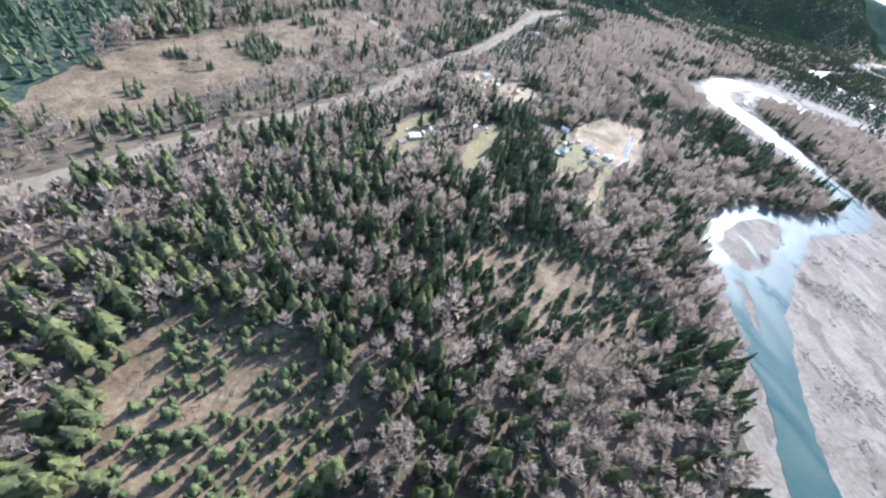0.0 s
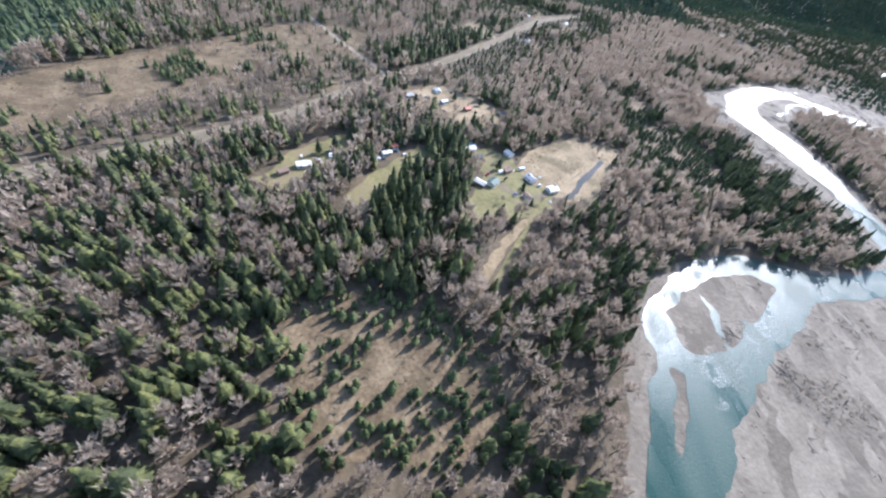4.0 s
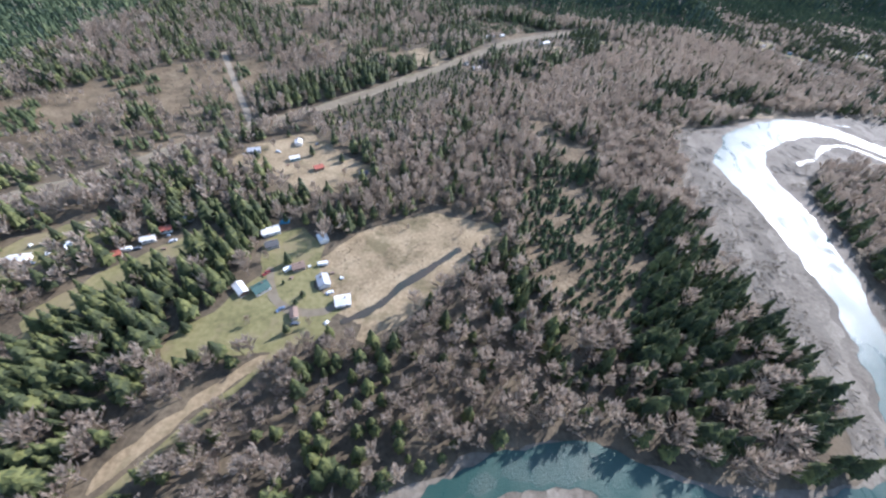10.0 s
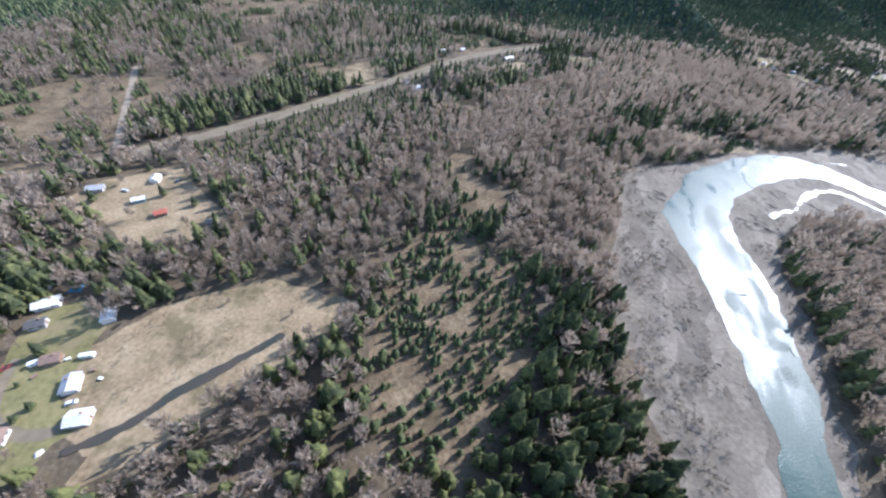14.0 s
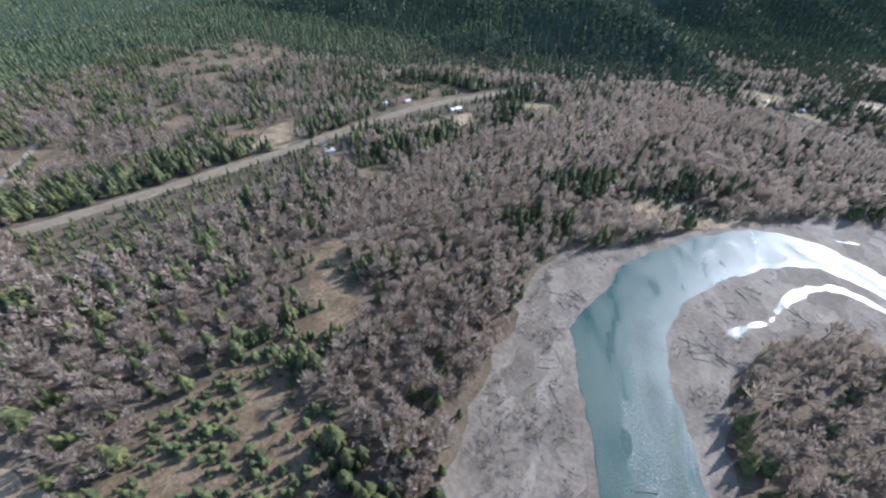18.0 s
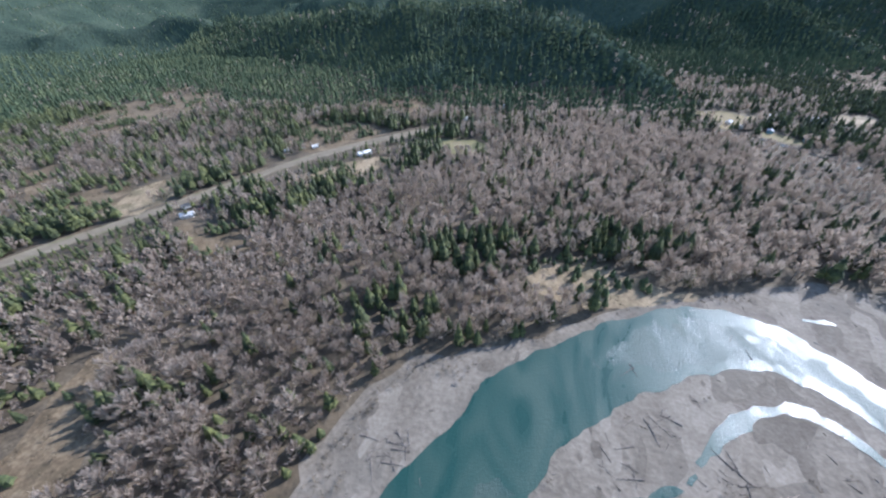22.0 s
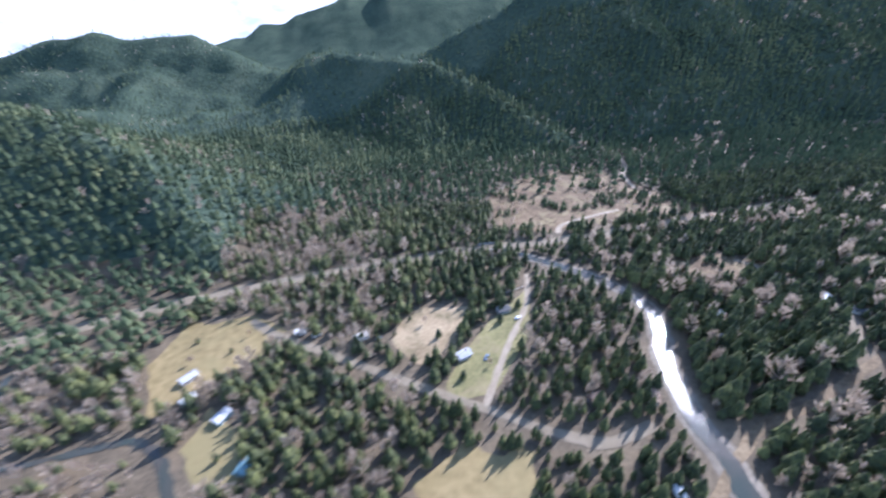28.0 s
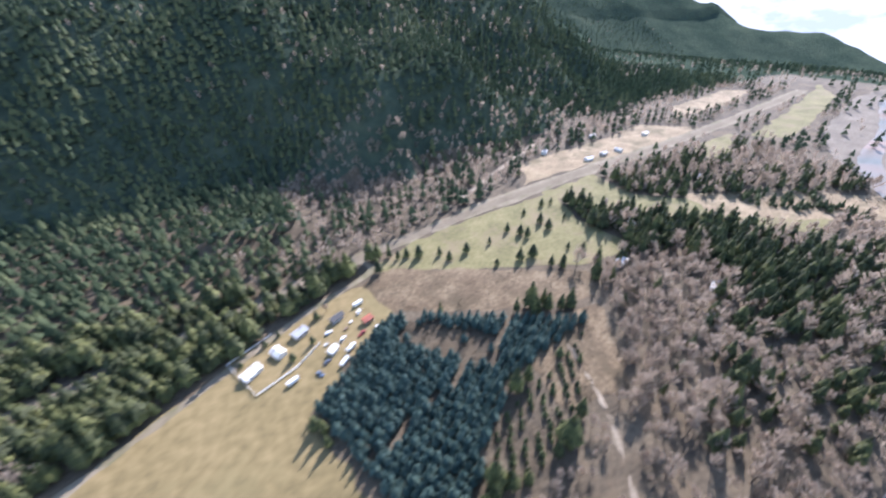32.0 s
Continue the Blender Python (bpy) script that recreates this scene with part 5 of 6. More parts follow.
HOUSES = [
    # riverside hamlet
    (-36.2, 22.4, 20, 2.6, 1.6, M_WHITE, M_ROOF_W, "white cottage with a pale metal roof by the highway"),
    (-38.2, 20.6, 40, 1.8, 1.2, M_BROWN, M_ROOF_N, "brown shed beside the white cottage"),
    (-28.2, 24.3, 35, 1.9, 1.2, M_BROWN, M_ROOF_R, "weathered shed with a red rusted roof"),
    (-25.6, 28.6, 30, 1.8, 1.2, M_WHITE, M_ROOF_R, "small white cottage with a red roof"),
    (-26.4, 26.9, 30, 2.0, 1.1, M_WHITE, M_ROOF_W, "long white trailer home with a pale roof"),
    (-24.4, 30.6, 40, 1.6, 1.2, M_GREY, M_ROOF_W, "grey cabin with a pale roof under bare trees"),
    (-14.6, 30.2, 32, 2.9, 1.7, M_WHITE, M_ROOF_W, "long white house with a bright metal roof"),
    (-13.6, 28.2, 32, 2.0, 1.4, M_GREY, M_ROOF_D, "grey house with a dark shingle roof"),
    (-8.6, 30.0, 125, 2.0, 1.5, M_WHITE, M_ROOF_W, "pale shed on the edge of the meadow"),
    (-12.2, 22.4, 50, 2.3, 1.8, M_WHITE, M_ROOF_G, "white house with a dark green metal roof"),
    (-14.0, 22.0, 140, 2.4, 1.3, M_BROWN, M_ROOF_W, "brown garage with a white roof beside the lawn"),
    (-9.7, 25.6, 30, 1.9, 1.3, M_BROWN, M_ROOF_N, "brown cabin with white trim by the gravel drive"),
    (-6.6, 24.1, 120, 2.3, 1.7, M_WHITE, M_ROOF_B, "white house with a blue grey roof"),
    (-4.0, 22.0, 20, 2.2, 1.8, M_WHITE, M_ROOF_W, "white boxy house above the slough"),
    (-8.0, 20.0, 115, 1.7, 0.9, M_WHITE, M_ROOF_N, "narrow brown roofed shed on the lawn"),
    (-23.8, 45.8, 25, 2.6, 1.6, M_GREY, M_ROOF_B, "house with a bright blue grey roof by the highway"),
    (-18.6, 49.2, 110, 1.9, 1.5, M_WHITE, M_ROOF_W, "white roadside house with a pale roof"),
    (-17.6, 45.0, 35, 2.0, 1.2, M_TEAL, M_ROOF_W, "teal cottage with a pale roof"),
    (-13.6, 43.4, 40, 1.9, 1.4, M_BROWN, M_ROOF_R, "red brown cottage in a dry yard"),
    (-7.2, 43.2, 20, 1.9, 1.2, M_GREY, M_ROOF_D, "grey shed on the edge of the woods"),
    (-33.8, 33.0, 35, 1.9, 1.2, M_BROWN, M_ROOF_D, "dark cabin beside the highway"),
    # highway farm
    (7.4, 89.0, 30, 2.8, 1.8, M_WHITE, M_ROOF_W, "white roadside house with a pale roof"),
    (5.0, 91.4, 60, 1.8, 1.2, M_GREY, M_ROOF_D, "grey garage beside the roadside house"),
    (11.3, 116.7, 40, 2.4, 1.7, M_WHITE, M_ROOF_N, "yellowish farmhouse above the highway"),
    (14.2, 117.2, 40, 1.8, 1.2, M_WHITE, M_ROOF_W, "white farm outbuilding with a pale metal roof"),
    (9.4, 114.4, 40, 1.8, 1.2, M_GREY, M_ROOF_W, "grey house with a white gable by the highway"),
    (26.2, 114.8, 45, 3.2, 1.4, M_WHITE, M_ROOF_W, "long white farm shed below the highway"),
    (38.1, 129.2, 35, 2.4, 1.4, M_GREY, M_ROOF_N, "tan roofed house at the highway bend"),
    (43.5, 137.4, 20, 1.9, 1.2, M_WHITE, M_ROOF_W, "white house at the forest edge"),
    (51.5, 148.2, 15, 2.4, 1.6, M_WHITE, M_ROOF_B, "blue roofed house under the hill"),
    # wood lots
    (110.6, 143.4, 5, 1.9, 1.0, M_WHITE, M_ROOF_W, "white trailer by the side road"),
    (117.8, 141.4, 30, 2.2, 1.5, M_WHITE, M_ROOF_W, "white house beside the tan paddock"),
    (134.8, 143.2, 10, 2.4, 1.6, M_GREY, M_ROOF_D, "grey ranch house at the head of the paddock"),
    (128.9, 136.9, 25, 2.3, 1.5, M_GREY, M_ROOF_B, "house with a pale blue roof in the green paddock"),
    (100.4, 138.4, 50, 2.4, 1.5, M_WHITE, M_ROOF_B, "white farmhouse at the pasture edge"),
    (101.7, 135.6, 50, 1.9, 1.3, M_WHITE, M_ROOF_W, "white barn at the pasture edge"),
    (105.8, 133.2, 60, 2.2, 1.6, M_TEAL, M_ROOF_B, "teal house under tall conifers"),
    (109.6, 128.3, 75, 2.4, 1.4, M_TEAL, M_TEAL, "house under a bright turquoise tarp"),
    (158.8, 138.6, 100, 2.6, 1.8, M_GREY, M_ROOF_B, "grey house with a pale blue roof and gravel yard"),
    (155.6, 134.9, 20, 2.4, 1.6, M_WHITE, M_ROOF_B, "low house by the creek clearing"),
    (139.9, 129.9, 15, 2.0, 1.2, M_BROWN, M_ROOF_N, "tan roofed house by the side road"),
    (145.0, 129.3, 60, 1.9, 1.3, M_GREY, M_ROOF_N, "brown roofed house on the creek bank"),
    (142.0, 121.9, 80, 1.4, 0.9, M_WHITE, M_ROOF_W, "small white shed near the creek"),
    (172.6, 138.6, 30, 2.7, 1.3, M_WHITE, M_ROOF_W, "long pale house among conifers"),
    (174.2, 136.0, 130, 1.9, 1.4, M_WHITE, M_ROOF_D, "white garage with a dark roof among conifers"),
    (188.0, 139.2, 15, 1.8, 1.4, M_GREY, M_ROOF_B, "house with a blue grey roof by the river lane"),
    (195.6, 140.8, 30, 1.9, 1.3, M_GREY, M_ROOF_B, "blue roofed cabin by the river lane"),
    (198.2, 140.4, 110, 1.6, 1.2, M_GREY, M_ROOF_D, "grey cabin with a dark roof"),
    (195.0, 137.8, 30, 1.8, 1.2, M_WHITE, M_ROOF_W, "white roofed cabin by the river lane"),
    (220.9, 139.7, 40, 1.5, 1.1, M_GREY, M_ROOF_B, "small cabin in the brush by the river"),
    # pasture farm
    (242.2, 153.4, 128, 4.6, 2.5, M_WHITE, M_ROOF_W, "big white roofed horse barn in the pasture"),
    (239.4, 150.4, 42, 2.7, 2.2, M_WHITE, M_ROOF_W, "square white roofed barn beside the paddocks"),
    (256.0, 163.4, 35, 2.6, 1.5, M_WHITE, M_ROOF_W, "white farmhouse inside a fenced yard"),
    (258.4, 164.6, 120, 2.0, 1.4, M_WHITE, M_ROOF_W, "white farm building inside the fenced yard"),
    (260.6, 166.2, 30, 2.2, 1.5, M_GREY, M_ROOF_B, "grey house with a pale roof under yard trees"),
    (264.4, 166.4, 25, 2.2, 1.0, M_GREY, M_ROOF_D, "long grey shed beside the yard"),
    (267.2, 164.6, 20, 1.5, 1.1, M_BROWN, M_ROOF_R, "red roofed shed by the tree farm"),
    (263.2, 162.4, 40, 1.4, 1.0, M_WHITE, M_ROOF_W, "white shed among stored vehicles"),
    (231.4, 148.3, 30, 1.7, 1.2, M_BROWN, M_ROOF_R, "small house with a red orange roof"),
    (239.4, 142.8, 70, 2.6, 1.3, M_WHITE, M_ROOF_G, "house with a green metal roof on the lawn"),
    (296.6, 158.8, 20, 2.0, 1.4, M_WHITE, M_ROOF_W, "white house at the end of the lawn"),
    (301.6, 160.2, 100, 2.2, 1.5, M_WHITE, M_ROOF_B, "pale house under tall conifers"),
    (301.4, 150.8, 20, 2.2, 1.3, M_WHITE, M_ROOF_W, "white house in a narrow clearing"),
    (307.4, 160.6, 60, 2.0, 1.4, M_GREY, M_ROOF_B, "grey house among conifers"),
    (305.0, 164.4, 30, 2.0, 1.4, M_WHITE, M_ROOF_W, "pale roofed house by the lawn"),
    # roadside village
    (316.4, 184.2, 5, 2.4, 1.5, M_WHITE, M_ROOF_W, "white roofed village house beside the highway"),
    (320.6, 184.6, 10, 2.0, 1.4, M_GREY, M_ROOF_W, "grey village house with a pale roof"),
    (324.4, 184.4, 100, 2.2, 1.4, M_WHITE, M_ROOF_W, "white village house by the stubble field"),
    (311.9, 191.6, 40, 2.2, 1.5, M_WHITE, M_ROOF_W, "white roofed house beside the cleared track"),
    (326.4, 193.4, 20, 2.6, 1.4, M_GREY, M_ROOF_W, "long grey building with a pale roof"),
    (336.4, 188.2, 15, 2.4, 1.4, M_WHITE, M_ROOF_W, "white house at the end of the village"),
    (325.2, 168.6, 60, 2.0, 1.4, M_WHITE, M_ROOF_W, "white roofed house on the sandy flats"),
    (330.6, 165.3, 30, 2.0, 1.4, M_GREY, M_ROOF_B, "grey house on the sandy flats"),
]
for h in HOUSES:
    if h[3] < 3:
        h = (*h[:3], h[3] * 0.62, h[4] * 0.62, *h[5:])
    else:
        h = (*h[:3], h[3] * 0.84, h[4] * 0.84, *h[5:])
    kind_of = "barn" if "barn" in h[7] else "shed" if "shed" in h[7] or "garage" in h[7] or "outbuilding" in h[7] else "house"
    house(*h, category=kind_of, chimney=kind_of == "house", windows=2 if h[3] < 2 else 3, eave=0.75 if h[3] > 3.5 else 0.46)

# ---- single trees ----
def tree_thing(name, shape, leaf, label, category):
    ob = new(name)
    tagged(ob, label, category)
    for piece, m, nm in ((shape[0], leaf, "crown"), (shape[1], M_BARK, "trunk")):
        me = raw_mesh(nm, *piece, m)
        p = new(nm, me)
        p.parent = ob
    return ob


def plant(ob, places, group, rng):
    """The first place takes the tree itself, the others copies of it."""
    for n, (x, y, h) in enumerate(places):
        m = pose(x, y, float(hill(x, y)), 0, 0, rng.uniform(0, 360)) @ Matrix.Diagonal((h * rng.uniform(0.95, 1.1), h * rng.uniform(0.95, 1.1), h, 1))
        if n == 0:
            ob.matrix_world = m
            got = ob
        else:
            got = copy_thing(ob, Matrix.Identity(4))
            got.matrix_basis = m
        tagged(got, group=group)


rng = random.Random(11)
LAWN_TREES = [(273.7, 173.2), (274.8, 173), (276.2, 172.2), (278.6, 171.2), (279.3, 169.7), (281.9, 170), (285.4, 170.1), (289.1, 171.4), (290.2, 169.9), (290.6, 168.9), (293.8, 174), (297.6, 174.7),
              (299.3, 174.6), (294.3, 170.9), (294.3, 169.1), (297.9, 170), (286.8, 165.3), (288.5, 165), (289.3, 162.5), (290.2, 161.6), (291.1, 162.4), (293.4, 164.2), (294.5, 162.8), (283.8, 165.8)]
YARD_TREES = [(-10.9, 26, 2.0), (-12.5, 15.3, 2.6), (-8.3, 21.2, 0.9), (-8, 18.2, 1.5), (-14.3, 14.8, 1.9), (-8, 22.2, 1.0), (-10.4, 23.4, 0.7), (-16.4, 17.2, 1.6), (-33, 26.5, 2.4), (-35, 25.6, 2.2), (-31.5, 29.3, 2.3), (-22.5, 44, 1.7),
              (-15.6, 46.6, 1.9), (-20.8, 51, 1.4), (-11, 45.8, 1.5), (-39, 23, 1.8)]
FARM_TREES = [(236, 143.1, 1.7), (250.5, 142.1, 1.5), (240.8, 141.3, 0.9), (238.1, 139.8, 1.6), (257.3, 166.3, 1.1), (259.6, 163.2, 1.2), (261.6, 164.4, 1.3), (262.5, 167.6, 1.4), (255.1, 164.8, 0.8), (258.6, 167, 1.0), (233.5, 150.3, 1.0), (232.2, 150.4, 1.6)]
LOT_TREES = [(121.6, 141.2, 0.9), (123.4, 143.6, 0.8), (126.6, 140.2, 1.3), (131.6, 140.4, 0.8), (134, 141.4, 1.5), (136.8, 143.6, 1.4), (103.4, 141.6, 0.9), (98.8, 143.8, 1.0), (128.4, 134.2, 1.2), (157.4, 140.6, 1.8), (160.6, 137.4, 1.6),
             (187.4, 142.6, 1.5), (189, 144.2, 1.3), (192.6, 137.2, 1.6), (123.8, 122.6, 1.0), (107, 129.2, 1.2)]
KINDS = [conifer_shape(300 + n, 9, 8, 0.26 + 0.04 * n) for n in range(3)]
for places, label, group in (
        ([(x, y, rng.uniform(1.1, 2.1)) for x, y in LAWN_TREES], "dark slender conifer standing alone on open lawn", "conifers on the lawn"),
        (YARD_TREES, "dark green conifer in a hamlet yard", "yard conifers"),
        (FARM_TREES, "dark conifer standing in the farm pasture", "farm conifers"),
        (LOT_TREES, "dark conifer on grass among the wood lots", "wood lot conifers")):
    for k in range(3):
        own = places[k::3]
        if own:
            plant(tree_thing("conifer_tree", KINDS[k], M_CONIFER, label, "tree"), own, group, rng)
BARE_TREES = [(-11.6, 18.6, 1.3), (-6.3, 19.2, 1.2), (-13.2, 26.2, 1.6), (-18, 16.6, 1.7), (-27.4, 29, 1.8), (-16, 42, 1.9), (-9.6, 42.2, 1.8), (-21.6, 47.6, 1.6), (0.6, 33.4, 0.9), (6.8, 33.2, 1.0), (125.2, 142.6, 1.3), (99.6, 140.6, 1.2), (104.6, 144, 1.1),
              (159.6, 147.4, 1.5), (253.6, 142.6, 1.3), (263.6, 168.2, 1.3), (239.6, 155.6, 0.6), (131.4, 135.4, 1.0)]
for k in range(3):
    plant(tree_thing("bare_tree", bare_shape(400 + k, 16, 16, 0.26, 0.014), M_TWIG, "leafless grey brown tree on open grass", "tree"), BARE_TREES[k::3], "bare trees on grass", rng)


# ---- driftwood ----
def log_mesh(seed):
    """A lying trunk with a root flare and broken branch stubs."""
    g = random.Random(seed)
    bend, pts = g.uniform(-0.08, 0.08), []
    for n in range(6):
        u = n / 5
        pts.append((u - 0.5, bend * math.sin(3.1 * u), 0.035, 0.035 * (1.5 if n == 0 else 1.0 - 0.75 * u)))
    v, f = [], []
    for x, y, z, q in pts:
        v += [(x, y + q * math.cos(1.0472 * k), z + q * math.sin(1.0472 * k)) for k in range(6)]
    for n in range(5):
        for k in range(6):
            a, b = n * 6 + k, n * 6 + (k + 1) % 6
            f += [(a, b, b + 6), (a, b + 6, a + 6)]
    f += [(0, k + 1, k) for k in range(1, 5)] + [(30, 30 + k, 31 + k) for k in range(1, 5)]
    pieces = [(v, f)]
    for _ in range(5):
        a = g.uniform(0, 6.28)
        pieces.append(sliver((-0.49, 0, 0.04), (-0.55 - g.uniform(0, 0.04), 0.12 * math.cos(a), 0.05 + 0.09 * abs(math.sin(a))), 0.016, g))
    for _ in range(6):
        x = g.uniform(-0.2, 0.4)
        pieces.append(sliver((x, bend * math.sin(3.1 * (x + 0.5)), 0.045), (x + g.uniform(0.05, 0.16), g.uniform(-0.16, 0.16), g.uniform(0.05, 0.14)), 0.009, g))
    return raw_mesh("driftwood_log", *join(pieces), M_DRIFT)


LOGS = [log_mesh(500 + n) for n in range(5)]
spots = [(18.3, 1.7), (25.7, 3.3), (17.6, 0.9), (67.2, 71.9), (66.6, 71.6), (76.6, 76.8), (77.3, 75.2), (52.4, 44.6), (49, 62.6), (59.2, 57.8), (54.6, 38), (51.2, 60.4), (46.3, 50.6), (59.3, 54.4)]
jams = [(8.8, 1.2, 0.8), (8.3, -0.2, 0.7), (11.8, -3.2, 0.8), (68.2, 67.2, 1.4), (65, 63.6, 1.6), (59.3, 58.4, 0.9), (61.3, 59.1, 0.9), (61.8, 57.3, 0.8), (48.2, 61.5, 1.4), (49.5, 63, 1.2), (47, 57.8, 1.2), (46.4, 52.5, 2.2), (44.6, 38, 2.2), (43, 46, 2.6), (41.5, 30, 2.0), (72, 64.5, 1.6)]
for cx, cy, spread in jams:
    spots += [(cx + rng.gauss(0, spread * 0.6), cy + rng.gauss(0, spread * 0.6)) for _ in range(16)]
for n, (x, y) in enumerate(spots):
    wet = float(river(np.array([x]), np.array([y]))[0]) < 0.1
    if n > 13 and (wet or float(bar(np.array([x]), np.array([y]))[0]) > -0.2):
        continue
    ob = new("driftwood_log", LOGS[n % 5])
    l = rng.uniform(0.6, 2.0) if n < 14 else 0.5 + 1.3 * rng.random() ** 2
    ob.matrix_world = pose(x, y, 0.03 if wet else 0.008, 0, 0, rng.uniform(0, 360)) @ Matrix.Diagonal((l, l * 0.5 + 0.25, l * 0.5 + 0.35, 1))
    tagged(ob, "bleached grey driftwood log stranded in the shallow river" if wet else "bleached grey driftwood log lying on the gravel bar", "driftwood", "driftwood logs")


# ---- fences ----
M_POST = flat_mat("weathered_post", (0.42, 0.38, 0.33), 0.85)
M_RAIL_W = flat_mat("white_rail", (0.72, 0.70, 0.66), 0.6)


def fence(pts, material, label, gap=0.75, high=0.3):
    ob = new("fence")
    ob.matrix_world = pose(*pts[0], 0)
    tagged(ob, label, "fence", "farm fences")
    bm = box_bm(-0.028, -0.028, 0, 0.028, 0.028, high)
    post_mesh = bpy.data.meshes.new("post")
    bm.to_mesh(post_mesh)
    bm.free()
    post_mesh.materials.append(material)
    ox, oy = pts[0]
    for (ax, ay), (bx, by) in zip(pts, pts[1:]):
        l, turn = math.hypot(bx - ax, by - ay), math.degrees(math.atan2(by - ay, bx - ax))
        k = max(1, round(l / gap))
        for n in range(k + 1):
            if n == 0 and (ax, ay) != pts[0]:
                continue
            p = new("post", post_mesh)
            p.parent = ob
            p.matrix_basis = pose(ax - ox + (bx - ax) * n / k, ay - oy + (by - ay) * n / k, 0, 0, 0, turn)
        for z in (0.11, 0.23):
            rail = part("rail", box_bm(0, -0.014, z, l, 0.014, z + 0.05), material, ob)
            rail.matrix_basis = pose(ax - ox, ay - oy, 0, 0, 0, turn)
    return ob


fence([(240.1, 158.3), (231.7, 153.1), (233.6, 147.2), (235.8, 148.6)], M_RAIL_W, "white rail fence round the horse paddocks")
fence([(233.6, 153.9), (236.6, 149.2)], M_POST, "weathered cross fence between two paddocks")
fence([(239.7, 157.6), (239.9, 153.8)], M_POST, "weathered fence beside the big barn")
fence([(253.9, 165.6), (256.3, 160.8), (259.9, 162.2), (262.2, 164)], M_RAIL_W, "white rail fence round the farmhouse yard")
fence([(253.9, 165.6), (257.9, 167.5)], M_RAIL_W, "white rail fence along the farm lane")
fence([(131.2, 145.4), (138.6, 147.2)], M_POST, "weathered fence at the head of a paddock")


# ---- vehicles ----
def car(color, name, label, long=1.15, wide=0.48, cab=(-0.32, 0.2), high=0.36):
    ob = new(name)
    tagged(ob, label, "vehicle")
    m = flat_mat(name + "_paint", color, 0.3)
    l, w = long / 2, wide / 2
    bm = box_bm(-l, -w, 0.07, l, w, 0.21)
    bmesh.ops.bevel(bm, geom=bm.edges[:], offset=0.025, segments=1, affect="EDGES")
    part("body", bm, m, ob)
    a, b = cab[0] * long, cab[1] * long
    bm = bmesh.new()
    lo = [bm.verts.new(p) for p in ((a - 0.04, -w * 0.94, 0.21), (b + 0.1, -w * 0.94, 0.21), (b + 0.1, w * 0.94, 0.21), (a - 0.04, w * 0.94, 0.21))]
    hi = [bm.verts.new(p) for p in ((a + 0.02, -w * 0.8, high), (b, -w * 0.8, high), (b, w * 0.8, high), (a + 0.02, w * 0.8, high))]
    bm.faces.new(hi)
    for k in range(4):
        bm.faces.new((lo[k], lo[(k + 1) % 4], hi[(k + 1) % 4], hi[k]))
    part("cabin", bm, M_GLASS, ob, "dark glazed cabin")
    part("roof", box_bm(a + 0.02, -w * 0.8, high, b, w * 0.8, high + 0.015), m, ob)
    for sx in (-0.32, 0.32):
        for sy in (-1, 1):
            bm = bmesh.new()
            bmesh.ops.create_cone(bm, cap_ends=True, segments=10, radius1=0.08, radius2=0.08, depth=0.05)
            wheel = part("wheel", bm, M_TYRE, ob)
            wheel.matrix_basis = pose(sx * long, sy * (w - 0.02), 0.08, 90, 0, 0)
    return ob


def trailer(label, long=1.5):
    """A travel trailer: shell, windows, door, wheels and hitch."""
    ob = new("camper_trailer")
    tagged(ob, label, "trailer")
    l = long / 2
    bm = prism_bm([(-0.28, 0.1), (0.28, 0.1), (0.29, 0.5), (0.24, 0.62), (-0.24, 0.62), (-0.29, 0.5)], -l, l)
    part("body", bm, M_TRIM, ob)
    for x in (-l * 0.6, l * 0.3):
        for s in (-1, 1):
            part("window", box_bm(x, s * 0.285 - 0.012, 0.34, x + 0.26, s * 0.285 + 0.012, 0.47), M_GLASS, ob)
    part("door", box_bm(-0.08, 0.275, 0.14, 0.1, 0.3, 0.48), M_GREY, ob)
    part("hitch", box_bm(l, -0.02, 0.12, l + 0.22, 0.02, 0.15), M_TYRE, ob)
    for s in (-1, 1):
        bm = bmesh.new()
        bmesh.ops.create_cone(bm, cap_ends=True, segments=10, radius1=0.085, radius2=0.085, depth=0.05)
        part("wheel", bm, M_TYRE, ob).matrix_basis = pose(-0.05, s * 0.27, 0.085, 90, 0, 0)
    return ob


def park(ob, places):
    for n, (x, y, turn) in enumerate(places):
        if n == 0:
            ob.matrix_world = pose(x, y, 0.055, 0, 0, turn) @ Matrix.Scale(0.66, 4)
        else:
            copy_thing(ob, pose(x, y, 0.055, 0, 0, turn))


park(car((0.75, 0.75, 0.74), "white_car", "white car parked on the grass"), [(263.2, 164.9, 20), (266.7, 166.3, 60), (-5.6, 22.9, 30), (-16.9, 22.4, 70), (-24, 27.2, 40), (-34.6, 23.8, 110), (136.2, 141.6, 20), (160.8, 140.2, 80), (-20.6, 46.4, 0), (176.4, 137.4, 40), (264.3, 163.4, 50)])
park(car((0.12, 0.13, 0.15), "dark_car", "dark grey car parked near a house"), [(262.4, 161.4, 35), (-7.6, 19.1, 15), (-26.8, 25.6, 30), (-35, 22.2, 20), (241.9, 149.6, 60), (119.8, 141, 30), (-16, 49.6, 80), (190.6, 138.4, 10)])
park(car((0.3, 0.06, 0.05), "red_pickup_truck", "red pickup truck parked on the grass", 1.3, 0.5, (-0.08, 0.18), 0.4), [(266.2, 163.2, 30), (-12.6, 24.4, 60), (-25.4, 31.9, 120), (7.9, 91.2, 40)])
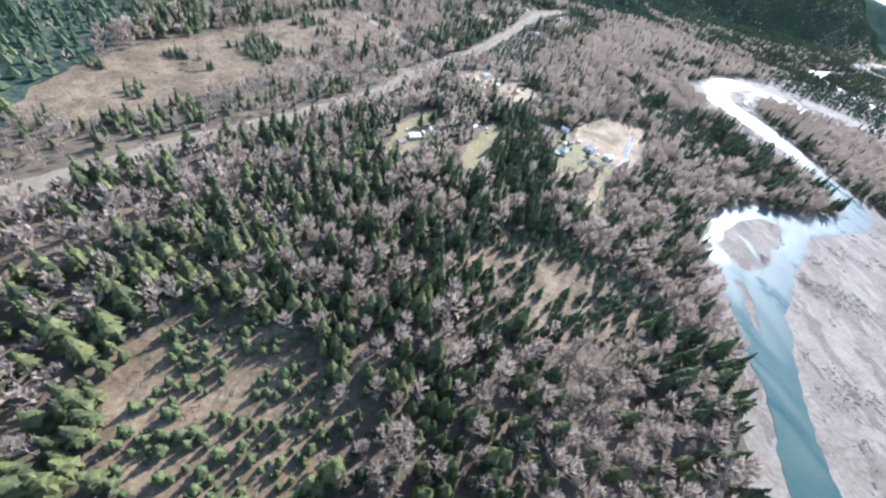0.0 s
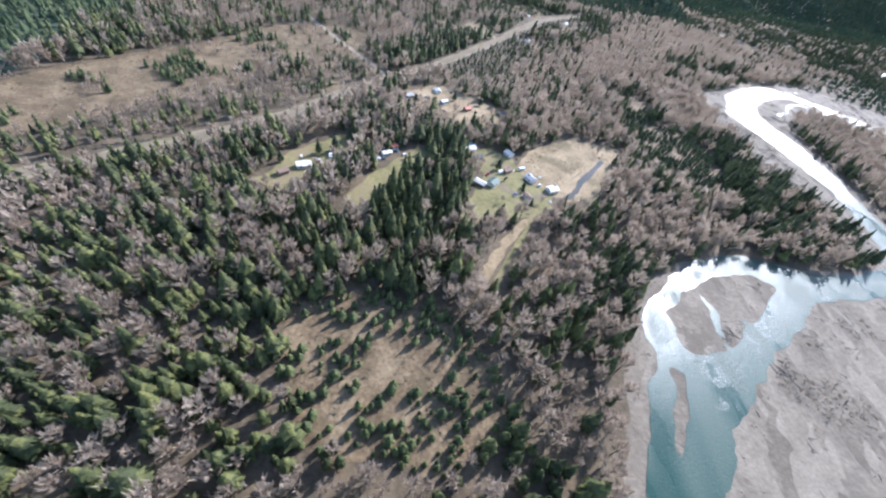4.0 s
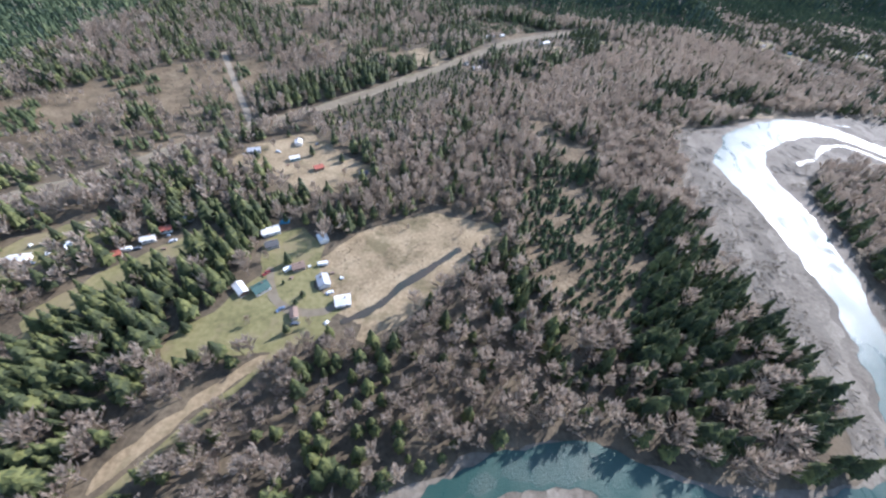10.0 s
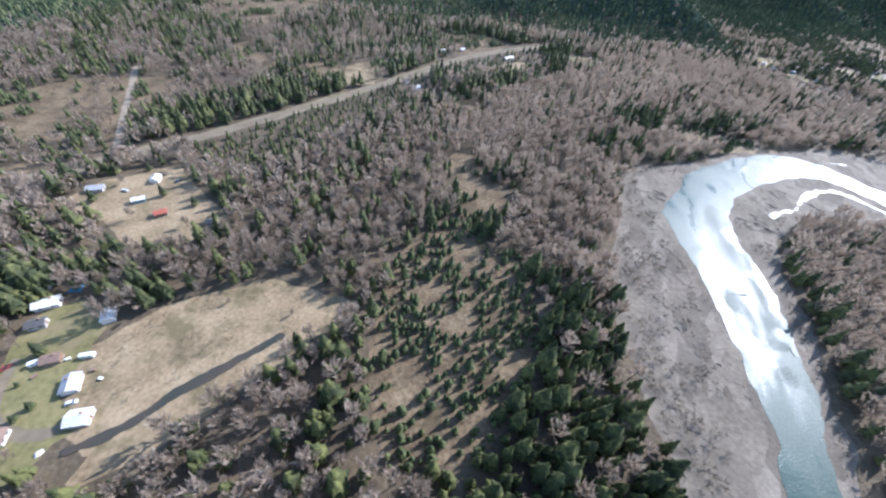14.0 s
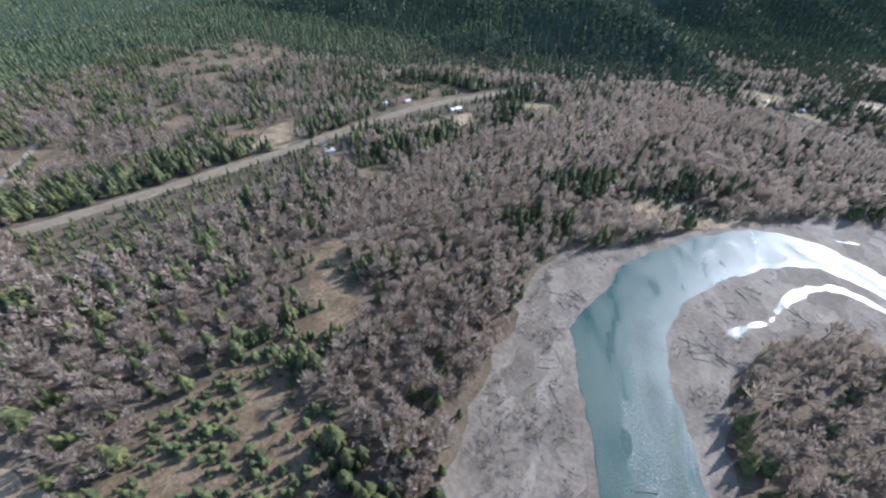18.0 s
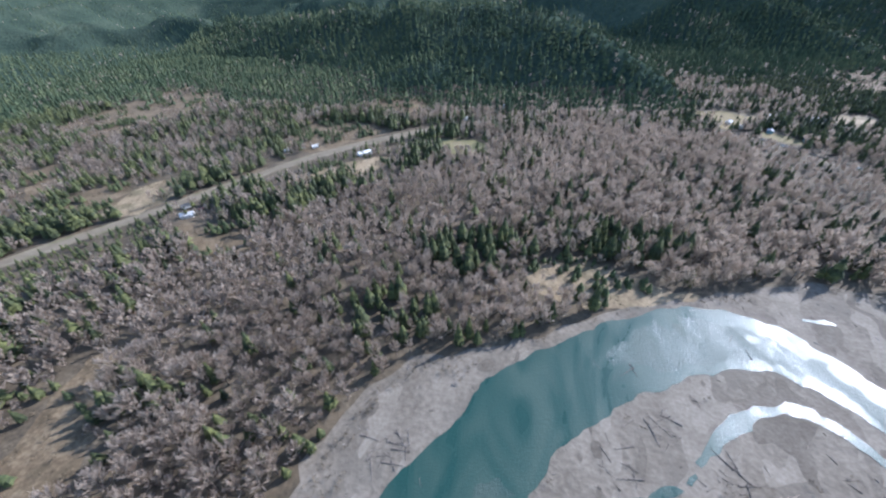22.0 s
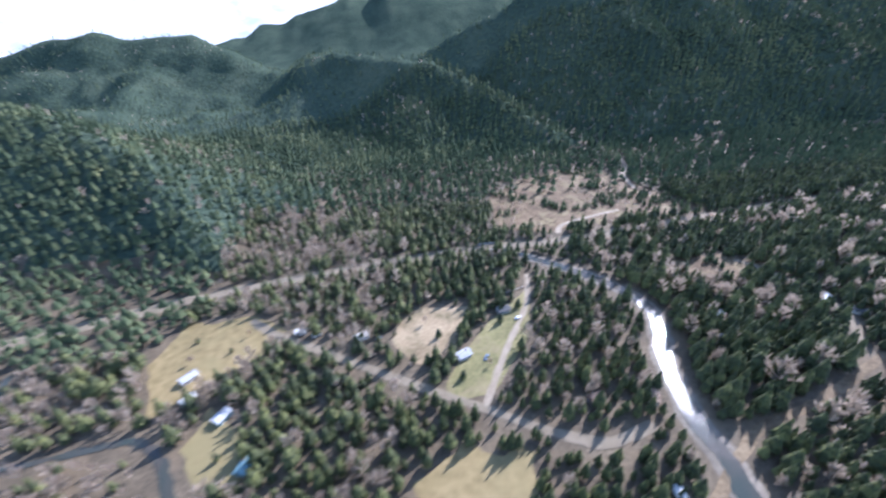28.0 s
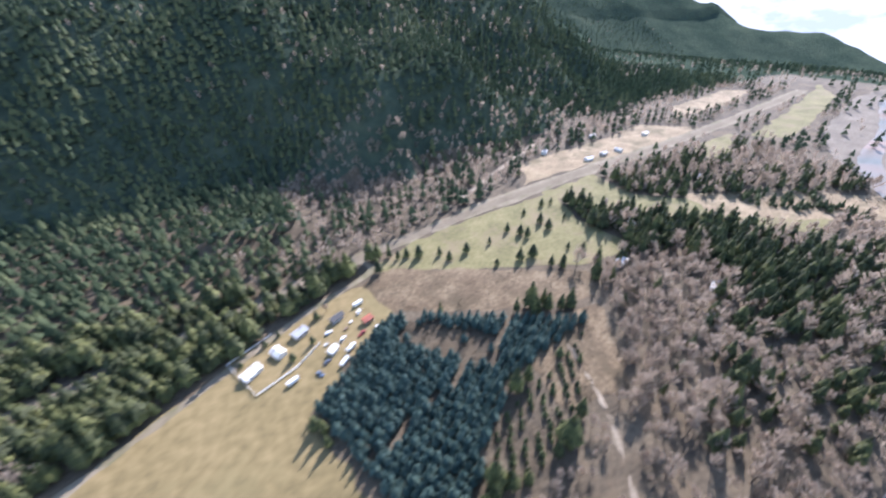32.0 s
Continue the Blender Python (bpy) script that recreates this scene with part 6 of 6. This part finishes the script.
park(car((0.13, 0.17, 0.23), "blue_pickup_truck", "blue pickup truck beside the drive", 1.3, 0.5, (-0.08, 0.18), 0.4), [(261.6, 160.4, 120), (-9.5, 20.4, 50), (131.2, 136.3, 60)])
park(trailer("white travel trailer parked on the grass"), [(239.3, 139.2, 60), (264.8, 161.9, 35), (263.9, 160.6, 40), (266.9, 167.5, 20), (-10.6, 25.2, 40), (-16.4, 31.6, 30), (-25, 29.2, 40), (-27.6, 25.2, 30), (-33.4, 24.8, 100), (112.6, 142.6, 30), (259.3, 160.7, 20), (-7.4, 26.4, 20)])


# ---- yard clutter ----
def tarp_heap(x, y, turn, size, material, label):
    bm = bmesh.new()
    g = random.Random(int(x * 7 + y))
    n = 7
    v = [[bm.verts.new(((i / n - 0.5) * size, (j / n - 0.5) * size * 0.7, max(0.0, 0.22 * math.sin(math.pi * i / n) * math.sin(math.pi * j / n) + g.uniform(-0.03, 0.04)) if 0 < i < n and 0 < j < n else 0.0)) for j in range(n + 1)] for i in range(n + 1)]
    for i in range(n):
        for j in range(n):
            bm.faces.new((v[i][j], v[i + 1][j], v[i + 1][j + 1], v[i][j + 1]))
    me = bpy.data.meshes.new("tarp")
    bm.to_mesh(me)
    bm.free()
    me.materials.append(material)
    ob = new("tarp", me)
    ob.matrix_world = pose(x, y, 0.055, 0, 0, turn)
    tagged(ob, label, "tarp")


tarp_heap(-13.9, 32.2, 20, 1.1, M_BLUE, "crumpled blue tarp over a heap by the house")
tarp_heap(-4.9, 19.6, 60, 0.5, M_TRIM, "small white tarp over a wood pile")


def crate(size, material, label, category, places):
    """A stack of boards: three layers and two bearers."""
    ob = new(category.replace(" ", "_"))
    tagged(ob, label, category, "yard stacks")
    for k in range(2):
        part("bearer", box_bm((k - 0.5) * size * 0.8 - 0.03, -size * 0.3, 0, (k - 0.5) * size * 0.8 + 0.03, size * 0.3, 0.05), M_BROWN, ob)
    for k in range(3):
        part("layer", box_bm(-size / 2 + 0.01 * k, -size * 0.3 + 0.008 * k, 0.05 + 0.07 * k, size / 2 - 0.015 * k, size * 0.3, 0.115 + 0.07 * k), material, ob)
    park(ob, places)


crate(0.6, M_ROOF_N, "brown stack of boards in a yard", "lumber stack", [(-6.1, 25.4, 30), (-16.7, 18.4, 50), (-24.2, 26.0, 20), (-9.9, 24.2, 70), (-34.4, 21.4, 0), (264.9, 164.6, 20), (-18, 43.4, 30), (240.8, 149.2, 40)])
crate(0.5, M_TRIM, "pale stack of sheets in a yard", "sheet stack", [(-24.9, 27.9, 10), (-26.9, 28.3, 30), (-8.7, 25.9, 40), (-5.0, 24.9, 0), (265.6, 165.3, 60), (262.7, 163.5, 10), (-37, 24.4, 80), (-23, 31.8, 20), (267.8, 163.4, 30)])

# ---- highway bridge over the creek ----
bridge = new("road_bridge")
bridge.matrix_world = pose(136.4, 158.4, 0, 0, 0, 2)
tagged(bridge, "short concrete highway bridge over the creek", "bridge")
M_CONC = flat_mat("bridge_concrete", (0.42, 0.40, 0.37), 0.85)
part("deck", box_bm(-1.2, -1.05, 0.052, 1.2, 1.05, 0.075), M_ROAD, bridge, "worn asphalt deck")
for s in (-1, 1):
    part("parapet", box_bm(-1.3, s * 1.08 - 0.05, 0.0, 1.3, s * 1.08 + 0.05, 0.26), M_CONC, bridge)
